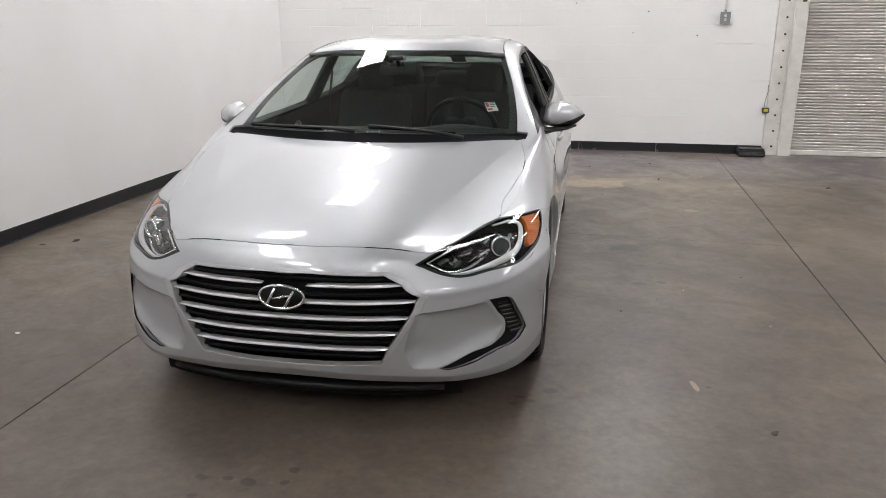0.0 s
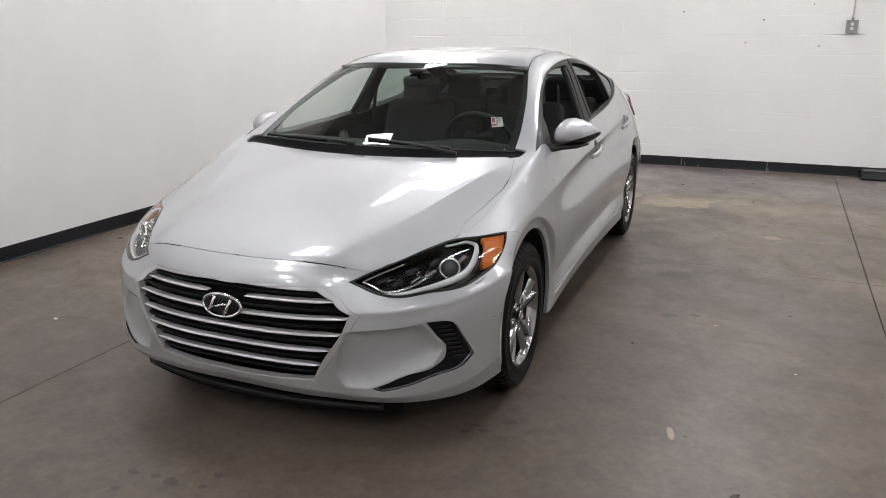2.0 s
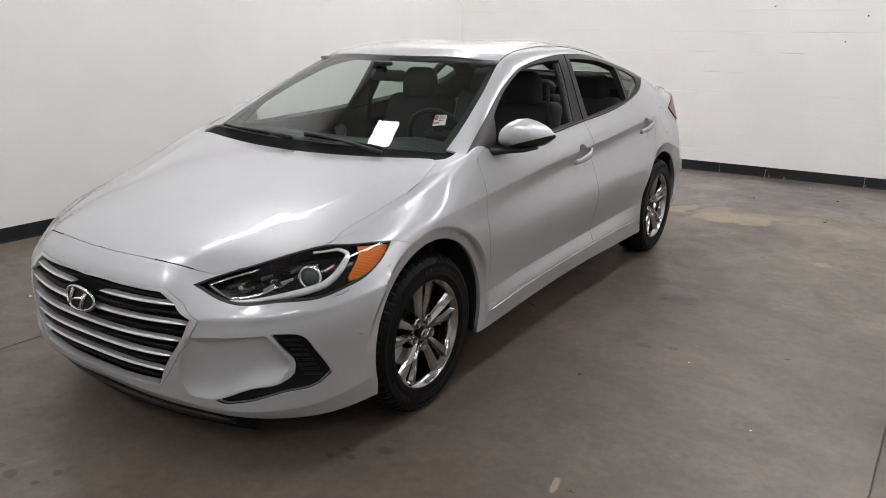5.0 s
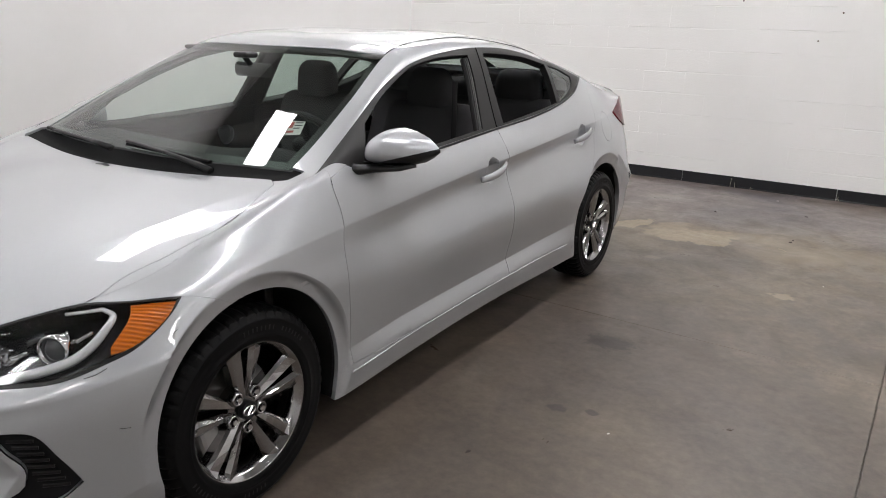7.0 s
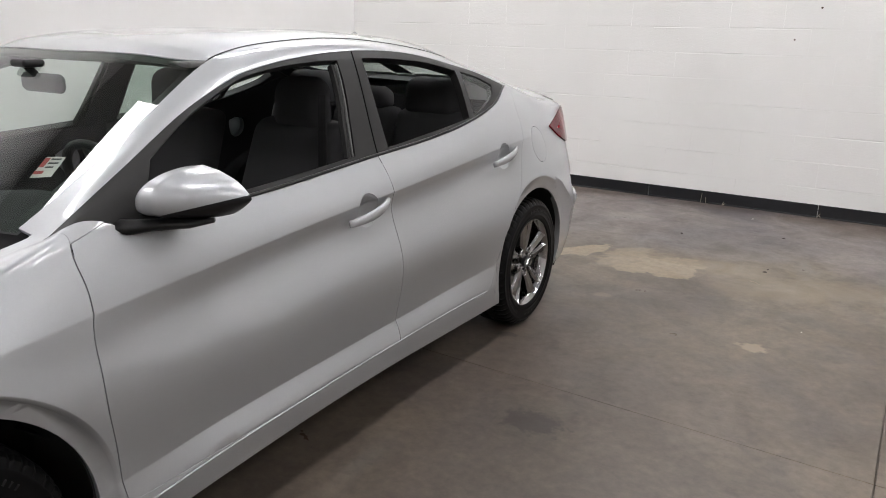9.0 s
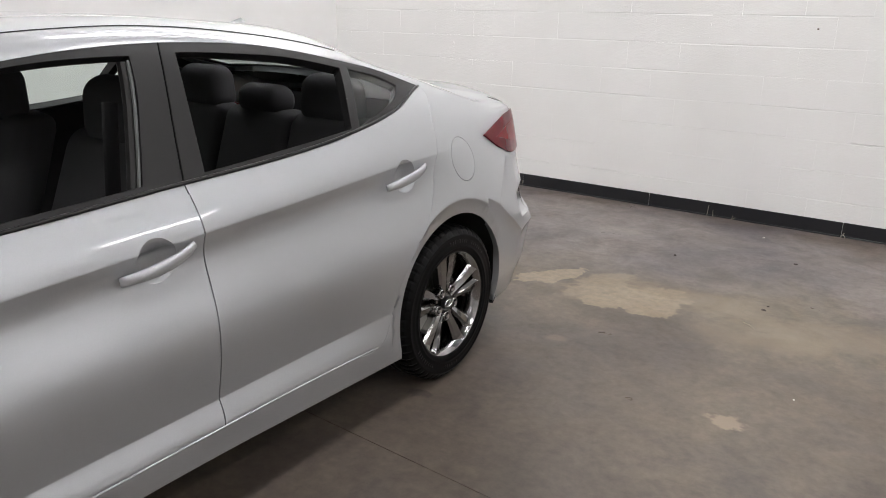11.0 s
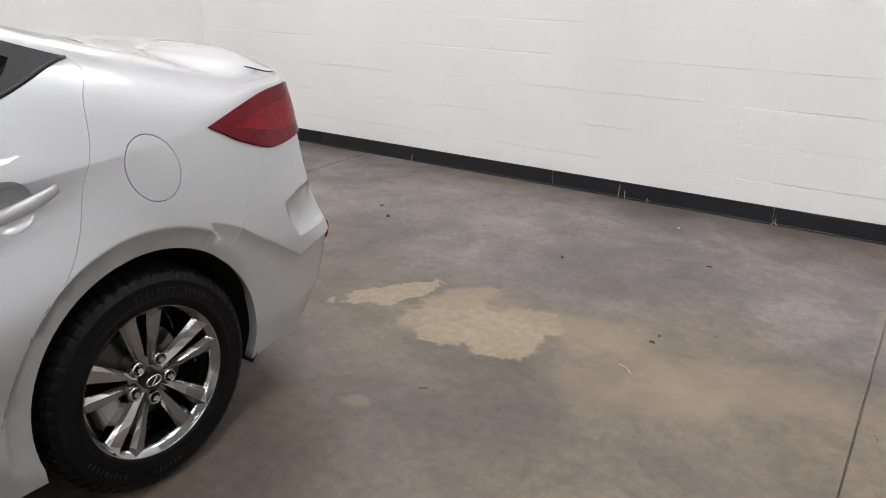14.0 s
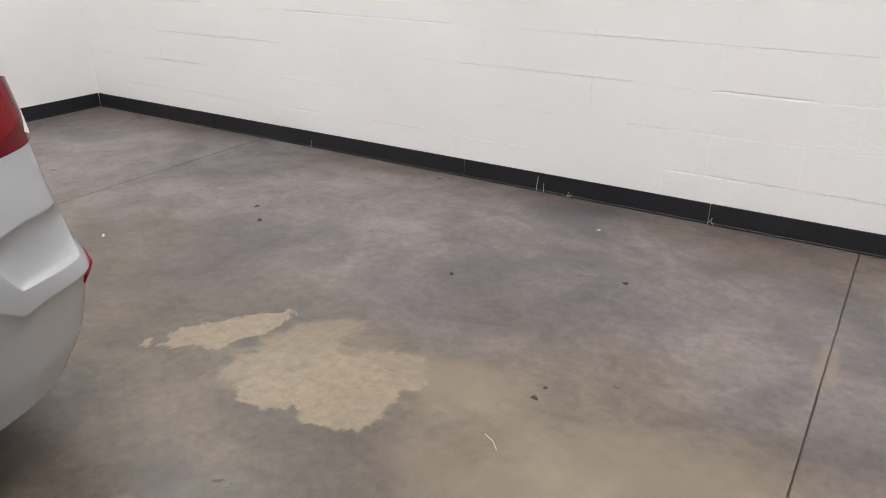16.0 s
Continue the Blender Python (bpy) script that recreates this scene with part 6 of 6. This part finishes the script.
part("mirror_stalk", sweep([(0, .86, 1.24), (0, .82, 1.285)], .012), TRIM_BLACK, mirror_in)
part("sensor_housing", soft_box((-.04, .80, 1.270), (.04, .87, 1.294), .010), TRIM_BLACK, mirror_in)
for x in (-.36, .36):
    bm = soft_box((x - .2, .98, 1.285), (x + .2, 1.13, 1.302), .008)
    part("sun_visor", bm, LINING, car)
for s in SIDES:
    part("belt_strap", sweep([(s * .60, 1.50, 1.18), (s * .62, 1.47, .95), (s * .60, 1.45, .60)], .022, .08, 8, (0, 1, 0)), BLACK, car)
# ---- litter and flakes ----
rng = random.Random(7)


def bit(x, y, size, material, label, name="debris", z=0.0, long=1.6):
    bm = bmesh.new()
    n = 7
    a0 = rng.random() * 6.3
    ring_ = []
    for k in range(n):
        a = a0 + 2 * math.pi * k / n
        r = size * (.6 + .6 * rng.random())
        ring_.append(bm.verts.new((r * long * math.cos(a), r * math.sin(a), 0)))
    top = [bm.verts.new((v.co.x * .7, v.co.y * .7, size * (.25 + .3 * rng.random()))) for v in ring_]
    bm.faces.new(ring_[::-1])
    bm.faces.new(top)
    for k in range(n):
        bm.faces.new((ring_[k], ring_[(k + 1) % n], top[(k + 1) % n], top[k]))
    ob = part(name, bm, material)
    ob.matrix_basis = Matrix.Translation((x, y, z)) @ Matrix.Rotation(rng.random() * 6.3, 4, "Z")
    return tagged(ob, label, "debris", "bits on the floor")


for x, y, s_, m_, l_ in ((-.239, 5.047, .012, GRIT, 0), (-.088, 4.912, .014, GRIT, 0), (1.025, 4.893, .012, GRIT, 0), (1.677, 5.189, .010, GRIT, 0), (1.698, 4.269, .010, GRIT, 0), (-.562, 4.379, .011, CHIP, 1), (1.376, 5.676, .009, CHIP, 1),
                         (1.74, -.53, .013, GRIT, 0), (3.207, 4.141, .022, GRIT, 0), (-1.707, -.246, .012, CHIP, 1), (-2.505, 1.264, .02, GRIT, 0), (1.705, 4.337, .008, GRIT, 0), 
                         (2.02, 3.35, .004, CHIP, 1), (1.58, 1.02, .004, CHIP, 1), (1.95, .55, .004, CHIP, 1), (1.22, .62, .008, GRIT, 0)):
    bit(x, y, s_, m_, ("dark crumb of dirt on the concrete floor", "pale chip of paint on the concrete floor")[l_])


def twig(points, r, label):
    ob = part("straw", sweep([Vector(p) for p in points], r, 1, 5, (0, 0.3, 1)), SPRIG)
    return tagged(ob, label, "straw", "straws")


twig([(1.655, 4.03, .004), (1.69, 4.012, .005), (1.715, 3.985, .004)], .0020, "dry straw lying on the concrete floor")
for x, h, lean in ((.886, .085, .004), (.93, .05, -.006), (1.066, .03, .008), (1.07, .018, .02), (-.723, .05, .004), (1.80, .035, .02), (1.83, .02, -.015)):
    twig([(x, WY - .022, .003), (x + lean * .5, WY - .018, h * .55), (x + lean, WY - .012, h)], .0020, "dry straw stuck against the black base")

# flaking paint low on the block wall
def flake(x, z, s_):
    bm = bmesh.new()
    n = rng.randint(5, 8)
    pts = [bm.verts.new((s_ * (.5 + .6 * rng.random()) * math.cos(2 * math.pi * k / n), 0, s_ * (.4 + .6 * rng.random()) * math.sin(2 * math.pi * k / n))) for k in range(n)]
    c = bm.verts.new((0, -s_ * .22, 0))
    for k in range(n):
        bm.faces.new((pts[k], pts[(k + 1) % n], c))
    bmesh.ops.recalc_face_normals(bm, faces=bm.faces)
    ob = part("paint_flake", bm, BLOCK_PAINT, wall_north)
    ob.location = (x, WY - .0025, z)


for k in range(34):
    t = rng.random()
    flake(-1.16 + .12 * t + rng.gauss(0, .02), .26 - .13 * t + rng.gauss(0, .02), .006 + .010 * rng.random())
for k in range(16):
    flake(-.92 + rng.gauss(0, .08), .155 + rng.gauss(0, .02), .005 + .008 * rng.random())
for k in range(60):
    flake(rng.uniform(WX + .1, 2.9), rng.uniform(.15, 1.9), .003 + .006 * rng.random())

# old fixing holes in the blocks
for x, z, r_ in ((.776, 1.703, .007), (1.600, 1.611, .008), (1.440, 1.374, .007), (2.157, 1.344, .008), (2.067, 1.761, .006)):
    bm = bmesh.new()
    bmesh.ops.create_cone(bm, cap_ends=True, segments=9, radius1=r_, radius2=r_ * .5, depth=.004, matrix=Matrix.Translation((x, WY - .0025, z)) @ Matrix.Rotation(math.pi / 2, 4, "X"))
    part("fixing_hole", bm, HOLE_BROWN, wall_north)

# ---- the blocks of the north wall ----
COURSE, LONG = .2032, .4064


def block_mesh(w, k):
    """One block; some of its bed joints are filled flush with old paint."""
    r = random.Random(100 + k)
    bm = bmesh.new()
    nx, nz = 5, 3
    low, high = (r.choice((.0002, .0002, .0011, .0018)) for _ in range(2))
    end = r.choice((.00005, .00005, .0004))
    grid_ = []
    for j in range(nz + 1):
        row = []
        for i in range(nx + 1):
            e = (low if j == 0 else high if j == nz else 0) * 1.7 + (end * .8 if i in (0, nx) else 0)
            z = (low, .007, COURSE - .007, COURSE - high)[j] + (r.uniform(-.3, .3) * (low if j == 0 else high) if j in (0, nz) else 0)
            row.append(bm.verts.new((w * i / nx + end * (1 if i == 0 else -1 if i == nx else 0), e + r.uniform(-.0006, .0005) * (.3 if i in (0, nx) else 1), z)))
        grid_.append(row)
    for j in range(nz):
        for i in range(nx):
            bm.faces.new((grid_[j][i], grid_[j][i + 1], grid_[j + 1][i + 1], grid_[j + 1][i]))
    rim_ = [*grid_[0], *[g[-1] for g in grid_[1:]], *grid_[-1][-2::-1], *[g[0] for g in grid_[-2:0:-1]]]
    back = [bm.verts.new((v.co.x, .013, v.co.z)) for v in rim_]
    for a in range(len(rim_)):
        b = (a + 1) % len(rim_)
        bm.faces.new((rim_[b], rim_[a], back[a], back[b]))
    me = mesh_of(bm, "block")
    me.materials.append(BLOCK_PAINT)
    return me


FULL = [block_mesh(LONG, k) for k in range(24)]
X_END = 2.993
rest = bmesh.new()
for row in range(21):
    z = .032 + COURSE * row - COURSE
    x = WX + (0 if row % 2 else -LONG / 2)
    while x < X_END:
        x0, x1 = max(x, WX), min(x + LONG, X_END)
        if x1 - x0 > .02 and z < CEILING - .02:
            if row == 0:
                pass
            elif row < 14:
                full = x1 - x0 > LONG - .001
                ob = new("block", FULL[rng.randrange(24)] if full else block_mesh(x1 - x0, rng.randrange(50)))
                ob.parent = wall_north
                ob.location = (x0, WY - rng.uniform(-.0004, .0004), z)
                ob.rotation_euler = (radians(rng.uniform(-.10, .10)), 0, radians(rng.uniform(-.04, .04)))
            else:
                box(rest, (x0, WY, z + .0025), (x1, WY + .013, min(CEILING, z + COURSE - .0025)))
        x += LONG
tagged(part("upper_blocks", rest, BLOCK_PAINT, wall_north), kind="stuff")
part("mortar_foot", cube((WX, WY + .001, 0), (X_END, WY + .013, .033)), BLOCK_PAINT, wall_north)
